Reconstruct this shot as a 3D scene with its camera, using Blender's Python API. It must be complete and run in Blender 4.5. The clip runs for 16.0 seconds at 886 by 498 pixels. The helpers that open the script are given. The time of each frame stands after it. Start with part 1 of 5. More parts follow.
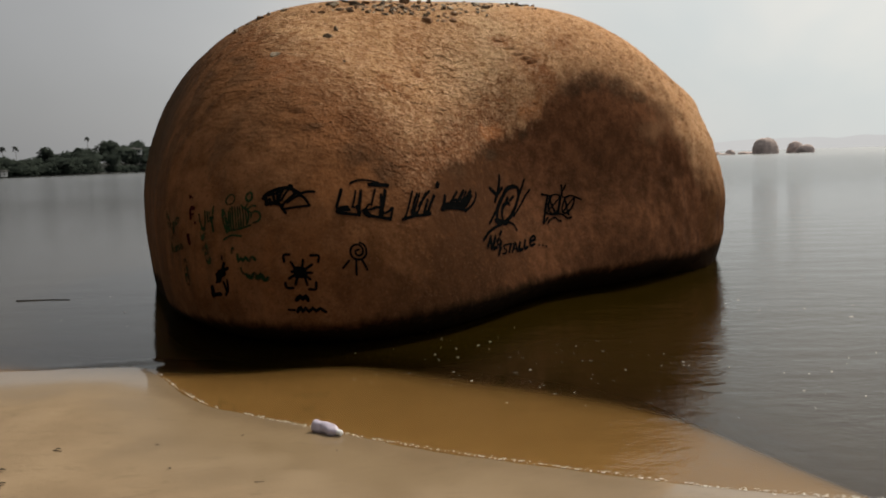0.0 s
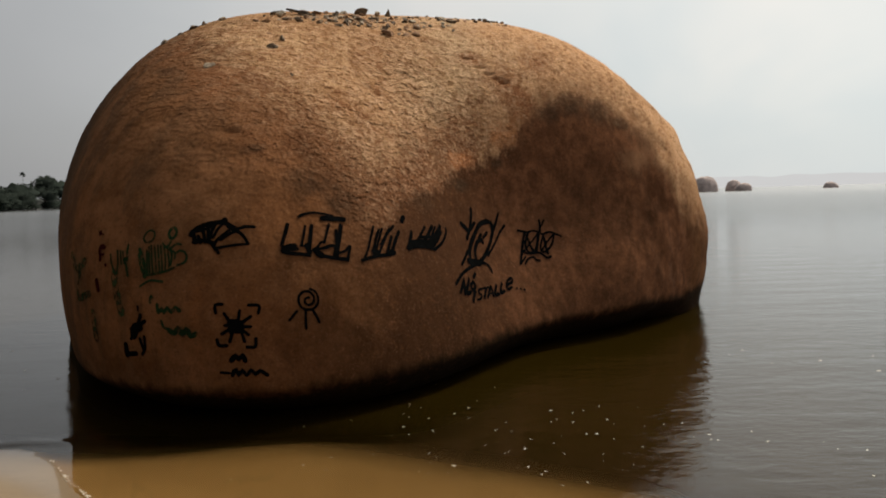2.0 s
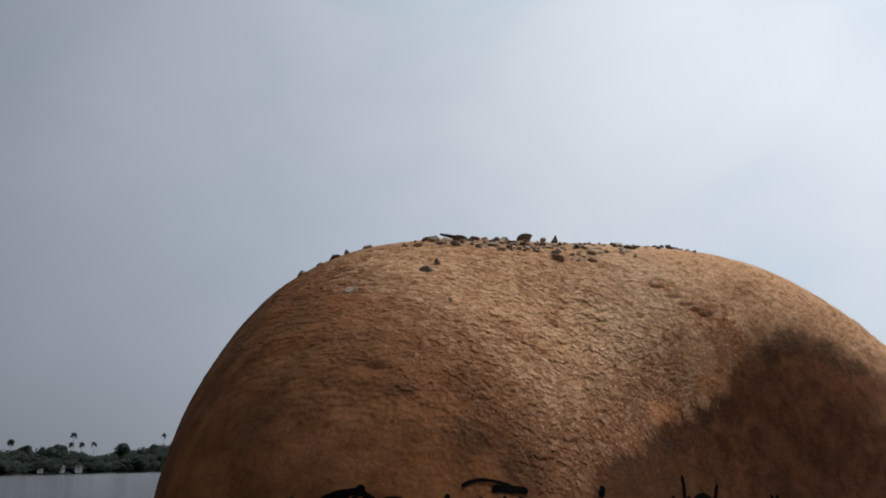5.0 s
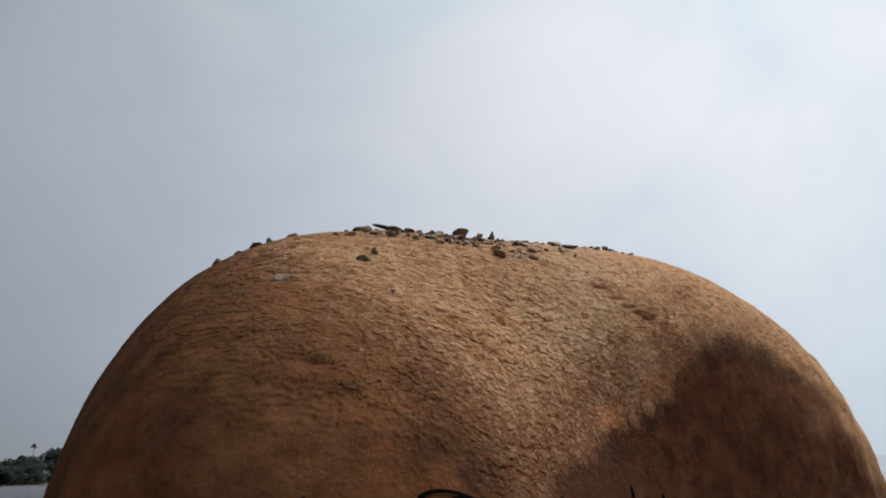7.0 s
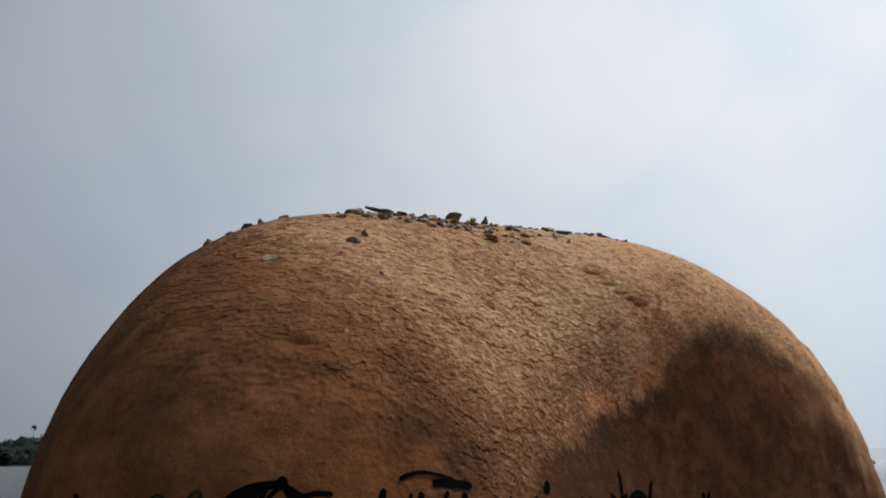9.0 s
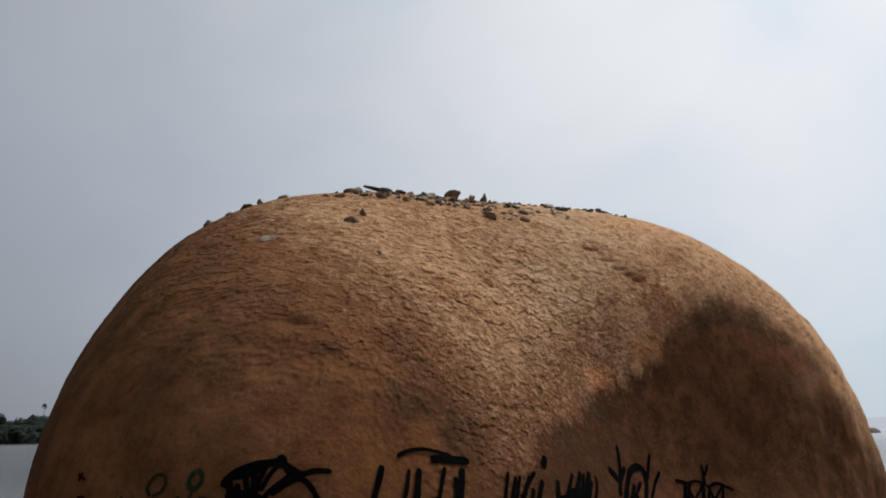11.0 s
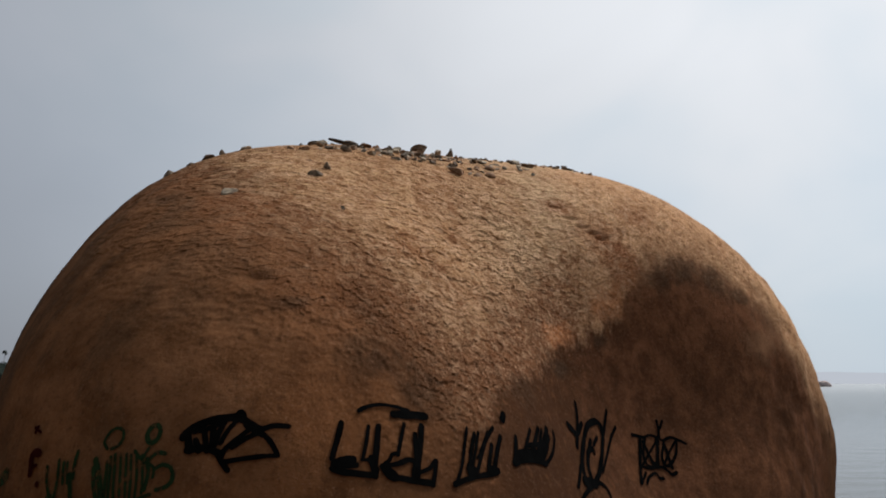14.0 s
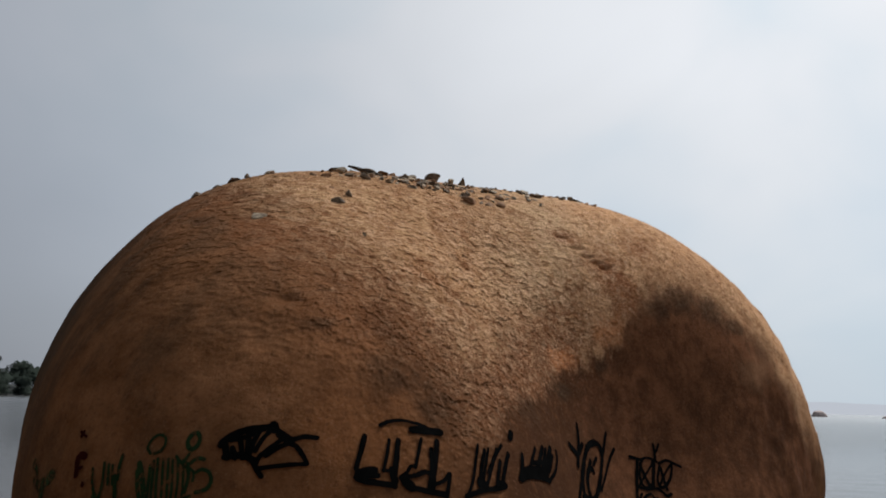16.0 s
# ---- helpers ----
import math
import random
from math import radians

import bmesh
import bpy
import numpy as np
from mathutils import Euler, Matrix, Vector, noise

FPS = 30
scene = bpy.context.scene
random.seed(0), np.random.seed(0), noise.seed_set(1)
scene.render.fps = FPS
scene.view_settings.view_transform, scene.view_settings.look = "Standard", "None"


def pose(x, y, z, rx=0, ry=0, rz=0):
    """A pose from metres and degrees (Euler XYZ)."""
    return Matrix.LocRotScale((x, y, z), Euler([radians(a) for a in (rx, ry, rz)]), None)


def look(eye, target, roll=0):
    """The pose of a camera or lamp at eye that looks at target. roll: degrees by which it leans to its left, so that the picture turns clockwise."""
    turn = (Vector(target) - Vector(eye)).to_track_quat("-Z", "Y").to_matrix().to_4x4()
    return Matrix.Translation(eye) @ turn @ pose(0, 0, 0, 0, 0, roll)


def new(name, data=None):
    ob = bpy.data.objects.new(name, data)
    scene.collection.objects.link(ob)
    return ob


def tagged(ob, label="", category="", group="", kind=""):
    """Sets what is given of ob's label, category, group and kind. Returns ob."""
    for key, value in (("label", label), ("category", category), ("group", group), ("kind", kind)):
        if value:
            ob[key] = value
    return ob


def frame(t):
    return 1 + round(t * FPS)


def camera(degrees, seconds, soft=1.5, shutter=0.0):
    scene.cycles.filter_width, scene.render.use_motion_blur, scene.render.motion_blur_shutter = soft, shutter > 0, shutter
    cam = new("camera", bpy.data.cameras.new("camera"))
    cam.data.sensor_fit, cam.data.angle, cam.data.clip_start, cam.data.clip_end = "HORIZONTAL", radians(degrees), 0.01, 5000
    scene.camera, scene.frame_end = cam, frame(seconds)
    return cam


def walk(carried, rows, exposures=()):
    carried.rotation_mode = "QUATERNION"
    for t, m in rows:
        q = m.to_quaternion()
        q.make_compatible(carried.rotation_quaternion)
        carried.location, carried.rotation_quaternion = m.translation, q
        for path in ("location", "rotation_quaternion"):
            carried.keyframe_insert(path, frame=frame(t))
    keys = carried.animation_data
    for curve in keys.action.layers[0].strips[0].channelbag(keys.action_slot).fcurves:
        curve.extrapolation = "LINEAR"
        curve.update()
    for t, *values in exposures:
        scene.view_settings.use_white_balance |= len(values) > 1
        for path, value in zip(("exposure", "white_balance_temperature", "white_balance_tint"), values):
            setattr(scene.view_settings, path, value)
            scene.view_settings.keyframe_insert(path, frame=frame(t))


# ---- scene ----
cam = camera(58.0, 16.0, soft=1.9)
PATH = [
    (0, (0.093, 0.183, 1.471), (0.048, 2.17, 1.249), -1.8),
    (0.5, (0.075, 0.501, 1.447), (0.132, 2.49, 1.252), -1.7),
    (1, (0.069, 0.75, 1.439), (0.071, 2.742, 1.253), -2.7),
    (1.5, (0.062, 1.012, 1.443), (-0.111, 2.994, 1.238), -2.6),
    (2, (-0.071, 1.272, 1.421), (0.019, 3.265, 1.287), -1.6),
    (2.5, (-0.185, 1.537, 1.426), (-0.257, 3.534, 1.517), -2.1),
    (3, (-0.22, 1.76, 1.443), (-0.372, 3.724, 1.786), -1.0),
    (3.5, (-0.331, 2.03, 1.404), (-0.44, 3.98, 1.832), -0.0),
    (4, (-0.368, 2.293, 1.388), (-0.513, 4.249, 1.778), -1.7),
    (4.5, (-0.389, 2.54, 1.402), (-0.609, 4.464, 1.899), -0.9),
    (7, (-0.775, 3.226, 1.394), (-0.718, 5.15, 1.937), -0.9),
    (7.5, (-0.706, 3.231, 1.346), (-0.596, 5.156, 1.875), -1.1),
    (8, (-0.701, 3.247, 1.352), (-0.589, 5.185, 1.835), -0.6),
    (8.5, (-0.72, 3.255, 1.369), (-0.644, 5.184, 1.89), -1.0),
    (9, (-0.707, 3.262, 1.374), (-0.653, 5.194, 1.887), -0.1),
    (11.5, (-0.664, 3.223, 1.397), (-0.619, 5.172, 1.844), -0.9),
    (12, (-0.664, 3.254, 1.412), (-0.538, 5.207, 1.825), -1.9),
    (12.5, (-0.664, 3.241, 1.406), (-0.543, 5.215, 1.698), -0.7),
    (13, (-0.66, 3.242, 1.41), (-0.569, 5.213, 1.739), -0.5),
    (13.5, (-0.646, 3.249, 1.402), (-0.498, 5.219, 1.713), 0.2),
    (14, (-0.645, 3.229, 1.411), (-0.521, 5.197, 1.746), -0.2),
    (14.5, (-0.646, 3.201, 1.426), (-0.513, 5.172, 1.734), 0.5),
    (15, (-0.699, 3.108, 1.404), (-0.422, 5.056, 1.762), -0.1),
    (15.5, (-0.762, 3.026, 1.403), (-0.558, 4.977, 1.792), 0.2),
    (16, (-0.76, 2.932, 1.409), (-0.634, 4.892, 1.789), 1.5),
]
walk(cam, [(t, look(eye, target, roll)) for t, eye, target, roll in PATH],
     exposures=[(0.0, 0.1, 7200, 10), (0.5, 0.12, 7100, 10), (1.5, 0.46, 7300, 10), (2.0, 0.18, 7150, 10), (2.5, 0.06, 6850, 10), (3.0, -0.03, 6200, 10), (4.5, -0.05, 6100, 10),
                (7.0, -0.03, 6230, 10), (16.0, -0.03, 6300, 10)])

# ---- world and sun ----
SUN_ELEVATION, SUN_AZIMUTH = 53.0, 46.0          # degrees above the horizon, degrees to the right of +y
SUN_WAY = Vector((math.sin(radians(SUN_AZIMUTH)) * math.cos(radians(SUN_ELEVATION)),
                  math.cos(radians(SUN_AZIMUTH)) * math.cos(radians(SUN_ELEVATION)),
                  math.sin(radians(SUN_ELEVATION))))

# the thin cloud is brightest a little lower and further round than the sun
GLOW_WAY = Vector((math.sin(radians(62)) * math.cos(radians(42)), math.cos(radians(62)) * math.cos(radians(42)), math.sin(radians(42))))


class Tree:
    """Short names for building a node tree."""

    def __init__(self, tree):
        self.tree = tree
        tree.nodes.clear()

    def node(self, kind, values=None, **settings):
        n = self.tree.nodes.new(kind)
        for key, value in settings.items():
            setattr(n, key, value)
        for key, value in (values or {}).items():
            self.put(n, key, value)
        return n

    def put(self, n, key, value):
        if isinstance(value, bpy.types.NodeSocket):
            self.tree.links.new(value, n.inputs[key])
        else:
            n.inputs[key].default_value = value

    def math(self, op, a, b=0.0, c=0.0, clamp=False):
        return self.node("ShaderNodeMath", {0: a, 1: b, 2: c}, operation=op, use_clamp=clamp).outputs[0]

    def span(self, value, a, b, lo=0.0, hi=1.0, smooth=True):
        return self.node("ShaderNodeMapRange", {0: value, 1: a, 2: b, 3: lo, 4: hi},
                         interpolation_type="SMOOTHSTEP" if smooth else "LINEAR").outputs[0]

    def mix(self, fac, a, b, blend="MIX"):
        n = self.node("ShaderNodeMix", data_type="RGBA", blend_type=blend)
        for key, value in ((0, fac), (6, a), (7, b)):
            self.put(n, key, value)
        return n.outputs[2]

    def noise(self, vector, scale, detail=4.0, rough=0.55, distort=0.0):
        return self.node("ShaderNodeTexNoise", {"Vector": vector, "Scale": scale, "Detail": detail, "Roughness": rough,
                                                "Distortion": distort}).outputs["Fac"]

    def stretch(self, vector, scale, turn=(0, 0, 0)):
        return self.node("ShaderNodeMapping", {"Vector": vector, "Rotation": [radians(a) for a in turn], "Scale": scale}).outputs[0]


def grey(v):
    return (v, v, v, 1.0)


world = bpy.data.worlds.new("hazy_sky")
scene.world = world
world.use_nodes = True
w = Tree(world.node_tree)
way = w.node("ShaderNodeTexCoord").outputs["Generated"]
sky = w.node("ShaderNodeTexSky", sky_type="NISHITA", sun_disc=False, sun_elevation=radians(SUN_ELEVATION),
             sun_rotation=radians(SUN_AZIMUTH), dust_density=4.0)
toward = w.node("ShaderNodeVectorMath", {0: way, 1: GLOW_WAY}, operation="DOT_PRODUCT").outputs["Value"]
bright = w.span(toward, -0.52, 1.0, 0.09, 0.84)
cloud = w.noise(way, 1.3, 4.0, 0.45, 0.5)
billow = w.noise(w.stretch(way, (1.0, 1.0, 1.5), (0, 30, 25)), 3.0, 4.0, 0.45, 0.5)
soft = w.math("ADD", w.math("MULTIPLY", cloud, 0.65), w.math("MULTIPLY", billow, 0.35))
gap = w.span(soft, 0.40, 0.62)
veil = w.mix(gap, (0.835, 0.96, 1.055, 1.0), (0.985, 1.0, 1.015, 1.0))
veil = w.mix(w.span(toward, 0.05, 0.75), (0.925, 0.985, 1.085, 1.0), veil)
up = w.node("ShaderNodeSeparateXYZ", {0: way}).outputs[2]
veil = w.mix(w.math("MULTIPLY", w.span(w.math("ADD", billow, w.math("MULTIPLY", cloud, 0.6)), 1.0, 0.55), w.span(up, 0.2, 0.55)), veil, (0.80, 0.95, 1.03, 1.0))
thick = w.math("SUBTRACT", 1.0, w.math("MULTIPLY", w.span(up, 0.12, 0.6, 0.0, 0.26), w.span(toward, 0.85, 0.3)))
level = w.math("MULTIPLY", w.math("MULTIPLY", bright, thick), w.span(soft, 0.3, 0.7, 0.84, 1.15, False))
veil = w.node("ShaderNodeVectorMath", {0: veil, "Scale": level}, operation="SCALE").outputs[0]
clear = w.node("ShaderNodeBackground", {"Color": sky.outputs[0], "Strength": 0.07})
overcast = w.node("ShaderNodeBackground", {"Color": veil, "Strength": 1.0})
both = w.node("ShaderNodeMixShader", {0: 0.9, 1: clear.outputs[0], 2: overcast.outputs[0]})
w.node("ShaderNodeOutputWorld", {"Surface": both.outputs[0]})

lamp = bpy.data.lights.new("sun", "SUN")
lamp.energy, lamp.angle, lamp.color = 3.1, radians(11), (1.0, 0.95, 0.87)
sun = new("sun", lamp)
sun.matrix_world = look(SUN_WAY * 60, (0, 0, 0))

# ---- smooth numbers ----


def lattice(p, seed):
    """Value noise, 0 to 1, at the rows of p."""
    cell = np.floor(p).astype(np.int64)
    f = p - cell
    f = f * f * (3 - 2 * f)
    total = np.zeros(len(p))
    for corner in range(8):
        o = np.array([corner & 1, corner >> 1 & 1, corner >> 2])
        k = cell + o
        h = (k[:, 0] * 73856093 ^ k[:, 1] * 19349663 ^ k[:, 2] * 83492791 ^ (seed * 7919 + 1013)) & 0x7FFFFFFF
        h = (h ^ h >> 13) * 1274126177 & 0x7FFFFFFF
        h = (h ^ h >> 16) * 668265263 & 0x7FFFFFFF
        weight = np.prod(np.where(o, f, 1 - f), axis=1)
        total += weight * ((h ^ h >> 15) & 0xFFFF) / 65535.0
    return total


def chance(k, salt):
    """One number, 0 to 1, for each whole-numbered row of k."""
    h = (k[:, 0] * 73856093 ^ k[:, 1] * 19349663 ^ k[:, 2] * 83492791 ^ (salt * 7919 + 1013)) & 0x7FFFFFFF
    h = (h ^ h >> 13) * 1274126177 & 0x7FFFFFFF
    h = (h ^ h >> 16) * 668265263 & 0x7FFFFFFF
    return ((h ^ h >> 15) & 0xFFFF) / 65535.0


def scales(p, seed):
    """Overlapping chips: each cell of a jittered lattice has a height and a tilt of its own."""
    cell = np.floor(p).astype(np.int64)
    best, out = np.full(len(p), 9.0), np.zeros(len(p))
    for a in (-1, 0, 1):
        for b in (-1, 0, 1):
            for c in (-1, 0, 1):
                k = cell + np.array([a, b, c])
                at = p - k - np.stack([chance(k, seed + j) for j in range(3)], 1)
                away = np.sum(at * at, axis=1)
                near = away < best
                best = np.where(near, away, best)
                tilt = 0.95 * at[:, 2] + 0.4 * (chance(k, seed + 5) - 0.5) * at[:, 0]
                out = np.where(near, chance(k, seed + 4) - 0.5 - tilt, out)
    return out


def layers(p, seed, octaves=4, gain=0.5):
    total, size, norm = np.zeros(len(p)), 1.0, 0.0
    for k in range(octaves):
        total += size * lattice(p * 2.03 ** k + 17.3 * k, seed + k)
        norm += size
        size *= gain
    return total / norm


def ease(v, a, b):
    v = np.clip((v - a) / (b - a), 0, 1)
    return v * v * (3 - 2 * v)


def mesh_object(name, verts, faces, material, smooth=True, parent=None, normals=None):
    me = bpy.data.meshes.new(name)
    me.from_pydata([tuple(v) for v in verts], [], faces)
    me.materials.append(material)
    me.polygons.foreach_set("use_smooth", [smooth] * len(me.polygons))
    me.update()
    if normals is not None:
        me.normals_split_custom_set_from_vertices(normals)
    ob = new(name, me)
    ob.parent = parent
    return ob


def grid_object(name, points, rows, cols, material, wrap=False, parent=None):
    """A sheet of rows x cols points."""
    r, c = np.meshgrid(np.arange(rows - 1), np.arange(cols if wrap else cols - 1), indexing="ij")
    a = (r * cols + c).ravel()
    b = (r * cols + (c + 1) % cols).ravel()
    quads = np.stack([a, b, b + cols, a + cols], 1).astype(np.int32)
    me = bpy.data.meshes.new(name)
    me.vertices.add(len(points))
    me.vertices.foreach_set("co", points.astype(np.float32).ravel())
    me.loops.add(quads.size)
    me.loops.foreach_set("vertex_index", quads.ravel())
    me.polygons.add(len(quads))
    me.polygons.foreach_set("loop_start", np.arange(0, quads.size, 4, dtype=np.int32))
    me.polygons.foreach_set("use_smooth", np.ones(len(quads), dtype=bool))
    me.materials.append(material)
    me.update(calc_edges=True)
    me.validate()
    ob = new(name, me)
    ob.parent = parent
    return ob


def part(name, bm, material, parent, label="", smooth=True):
    me = bpy.data.meshes.new(name)
    bm.to_mesh(me)
    bm.free()
    me.materials.append(material)
    me.polygons.foreach_set("use_smooth", [smooth] * len(me.polygons))
    ob = new(name, me)
    ob.parent = parent
    return tagged(ob, label)


def lathe(profile, n=24):
    """A bmesh turned round x from rows of (x, radius)."""
    bm = bmesh.new()
    rings = []
    for x, r in profile:
        rings.append([bm.verts.new((x, r * math.cos(2 * math.pi * k / n), r * math.sin(2 * math.pi * k / n))) for k in range(n)])
    for a, b in zip(rings, rings[1:]):
        for k in range(n):
            bm.faces.new((a[k], a[(k + 1) % n], b[(k + 1) % n], b[k]))
    bm.faces.new(rings[0][::-1])
    bm.faces.new(rings[-1])
    bmesh.ops.recalc_face_normals(bm, faces=bm.faces)
    return bm


# ---- materials ----


def surface(name):
    m = bpy.data.materials.new(name)
    m.use_nodes = True
    t = Tree(m.node_tree)
    place = t.node("ShaderNodeNewGeometry").outputs["Position"]
    return m, t, place


def finish(t, color, rough, bump=None, strength=0.3, distance=0.02, spec=0.35, metallic=0.0):
    values = {"Base Color": color, "Roughness": rough, "Specular IOR Level": spec, "Metallic": metallic}
    if bump is not None:
        values["Normal"] = t.node("ShaderNodeBump", {"Strength": strength, "Distance": distance, "Height": bump}).outputs[0]
    s = t.node("ShaderNodeBsdfPrincipled", values)
    t.node("ShaderNodeOutputMaterial", {"Surface": s.outputs[0]})


def simple(name, color, rough=0.7, scale=30.0, vary=0.25, bump=0.3, spec=0.35):
    m, t, p = surface(name)
    n = t.noise(p, scale, 5.0, 0.6)
    lo, hi = [(*(c * k for c in color), 1.0) for k in (1 - vary, 1 + vary)]
    finish(t, t.mix(t.span(n, 0.3, 0.7), lo, hi), rough, n, bump, 0.3 / scale, spec)
    return m


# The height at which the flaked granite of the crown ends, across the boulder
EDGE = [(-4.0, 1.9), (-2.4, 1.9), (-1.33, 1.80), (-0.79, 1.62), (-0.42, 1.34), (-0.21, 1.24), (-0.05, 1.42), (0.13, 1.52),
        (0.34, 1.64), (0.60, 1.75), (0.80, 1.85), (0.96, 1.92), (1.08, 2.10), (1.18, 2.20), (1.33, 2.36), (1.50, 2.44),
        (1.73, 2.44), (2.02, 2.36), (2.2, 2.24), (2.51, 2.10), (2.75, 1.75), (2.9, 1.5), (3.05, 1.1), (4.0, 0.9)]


def granite():
    m, t, p = surface("boulder_granite")
    axis = t.node("ShaderNodeSeparateXYZ", {0: p})
    x, z = axis.outputs[0], axis.outputs[2]

    def times(*values):
        total = values[0]
        for value in values[1:]:
            total = t.math("MULTIPLY", total, value)
        return total

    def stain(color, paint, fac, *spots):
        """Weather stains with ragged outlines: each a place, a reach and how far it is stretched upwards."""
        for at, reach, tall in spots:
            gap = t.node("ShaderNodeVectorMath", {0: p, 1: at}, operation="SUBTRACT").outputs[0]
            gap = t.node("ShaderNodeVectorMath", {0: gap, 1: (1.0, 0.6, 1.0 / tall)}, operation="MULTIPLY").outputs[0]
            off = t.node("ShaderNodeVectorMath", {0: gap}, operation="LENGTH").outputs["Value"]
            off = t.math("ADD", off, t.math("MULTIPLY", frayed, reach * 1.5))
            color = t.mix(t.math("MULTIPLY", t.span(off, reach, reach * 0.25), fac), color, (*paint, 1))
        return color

    frayed = t.math("SUBTRACT", t.noise(p, 6.5, 6.0, 0.68, 0.3), 0.5)
    ragged = t.math("ADD", t.math("MULTIPLY", t.math("SUBTRACT", t.noise(p, 1.6, 3.0), 0.5), 0.30),
                    t.math("MULTIPLY", t.math("SUBTRACT", t.noise(t.stretch(p, (1.0, 1.0, 0.55)), 9.0, 6.0, 0.72), 0.5), 0.50))
    ramp = t.node("ShaderNodeFloatCurve")
    curve = ramp.mapping.curves[0]
    rows = [((a + 4) / 8, b / 4) for a, b in EDGE]
    curve.points[0].location, curve.points[-1].location = rows[0], rows[-1]
    for row in rows[1:-1]:
        curve.points.new(*row)
    ramp.mapping.update()
    t.put(ramp, "Value", t.math("DIVIDE", t.math("ADD", x, 4.0), 8.0))
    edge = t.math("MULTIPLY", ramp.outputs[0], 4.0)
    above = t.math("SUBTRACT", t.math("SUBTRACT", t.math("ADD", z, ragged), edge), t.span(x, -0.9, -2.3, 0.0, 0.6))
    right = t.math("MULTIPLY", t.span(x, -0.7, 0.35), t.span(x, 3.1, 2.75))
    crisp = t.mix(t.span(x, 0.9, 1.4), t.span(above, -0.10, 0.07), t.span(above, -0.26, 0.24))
    # on the left the crown darkens slowly downwards, shade put into the colour
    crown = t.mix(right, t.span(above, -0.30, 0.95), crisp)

    # weathered flaked crown: tan, bleached towards the middle, rusty and blotched lower down and to one side
    big, mid, fine = t.noise(p, 0.9, 3.0), t.noise(p, 4.5, 5.0, 0.6), t.noise(p, 38.0, 5.0, 0.7)
    tan = t.mix(t.span(mid, 0.35, 0.68), (0.35, 0.180, 0.086, 1), (0.50, 0.298, 0.156, 1))
    tan = t.mix(t.math("MULTIPLY", t.span(big, 0.50, 0.72), 0.5), tan, (0.30, 0.130, 0.054, 1))
    bleached = times(t.span(x, -0.7, 0.5), t.span(t.noise(p, 1.5, 4.0, 0.6), 0.33, 0.6))
    tan = t.mix(t.math("MULTIPLY", bleached, 0.75), tan, (0.63, 0.425, 0.250, 1))
    rust = times(t.span(t.noise(p, 2.4, 6.0, 0.65, 0.5), 0.46, 0.66), t.span(above, 1.1, 0.05))
    tan = t.mix(t.math("MULTIPLY", rust, 0.75), tan, (0.40, 0.160, 0.066, 1))
    blotch = t.noise(t.stretch(p, (1.0, 1.0, 1.3)), 3.3, 7.0, 0.70, 0.4)
    tan = t.mix(times(t.span(blotch, 0.53, 0.68), t.span(x, 0.9, -0.9, 0.20, 0.75)), tan, (0.19, 0.078, 0.034, 1))
    tan = t.mix(t.math("MULTIPLY", t.span(blotch, 0.44, 0.30), 0.35), tan, (0.50, 0.30, 0.165, 1))
    # darker low on the crown: shade of the steeper face put into the colour
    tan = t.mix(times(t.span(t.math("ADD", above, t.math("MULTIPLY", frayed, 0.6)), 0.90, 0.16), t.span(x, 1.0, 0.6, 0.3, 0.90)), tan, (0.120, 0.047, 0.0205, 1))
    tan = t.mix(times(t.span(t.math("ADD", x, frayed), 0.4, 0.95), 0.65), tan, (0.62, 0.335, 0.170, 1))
    tan = stain(tan, (0.27, 0.100, 0.041), 0.80, ((0.93, 8.95, 2.50), 0.30, 0.9), ((0.60, 9.0, 2.72), 0.22, 0.5), ((1.06, 9.0, 2.28), 0.26, 1.3),
                ((-1.10, 6.9, 1.80), 0.30, 0.7), ((-1.55, 7.5, 2.30), 0.34, 0.8), ((-2.0, 8.2, 2.55), 0.40, 1.0), ((1.30, 9.2, 2.75), 0.25, 0.6))
    tan = stain(tan, (0.46, 0.175, 0.070), 0.75, ((0.90, 8.86, 1.98), 0.24, 0.8), ((0.45, 8.35, 1.72), 0.22, 0.6), ((-0.95, 6.85, 1.62), 0.20, 0.9))

    # smooth lower flank, redder and paler to the left, darker below the crown's edge
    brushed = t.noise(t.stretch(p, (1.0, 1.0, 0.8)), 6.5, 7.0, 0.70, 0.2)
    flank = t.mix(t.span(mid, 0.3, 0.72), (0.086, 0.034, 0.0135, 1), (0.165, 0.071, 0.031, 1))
    left_flank = t.mix(t.span(mid, 0.3, 0.72), (0.128, 0.053, 0.021, 1), (0.235, 0.105, 0.048, 1))
    flank = t.mix(t.span(x, -0.6, -1.5), flank, left_flank)
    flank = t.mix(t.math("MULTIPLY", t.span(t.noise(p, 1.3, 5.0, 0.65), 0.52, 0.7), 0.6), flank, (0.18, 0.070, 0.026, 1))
    # dark varnish, deepened by shade that is put into the colour
    varnish_shade = times(t.span(x, -0.8, 0.1), t.span(x, 3.25, 2.98))
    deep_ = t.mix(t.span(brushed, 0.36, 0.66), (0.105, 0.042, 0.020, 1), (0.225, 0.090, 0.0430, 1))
    # paler high up and to the right: sky light painted into the colour
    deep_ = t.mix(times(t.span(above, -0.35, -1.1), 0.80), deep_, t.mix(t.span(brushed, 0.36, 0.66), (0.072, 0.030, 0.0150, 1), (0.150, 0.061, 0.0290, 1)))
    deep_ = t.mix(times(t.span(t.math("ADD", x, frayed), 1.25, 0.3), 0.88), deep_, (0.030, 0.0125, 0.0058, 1))
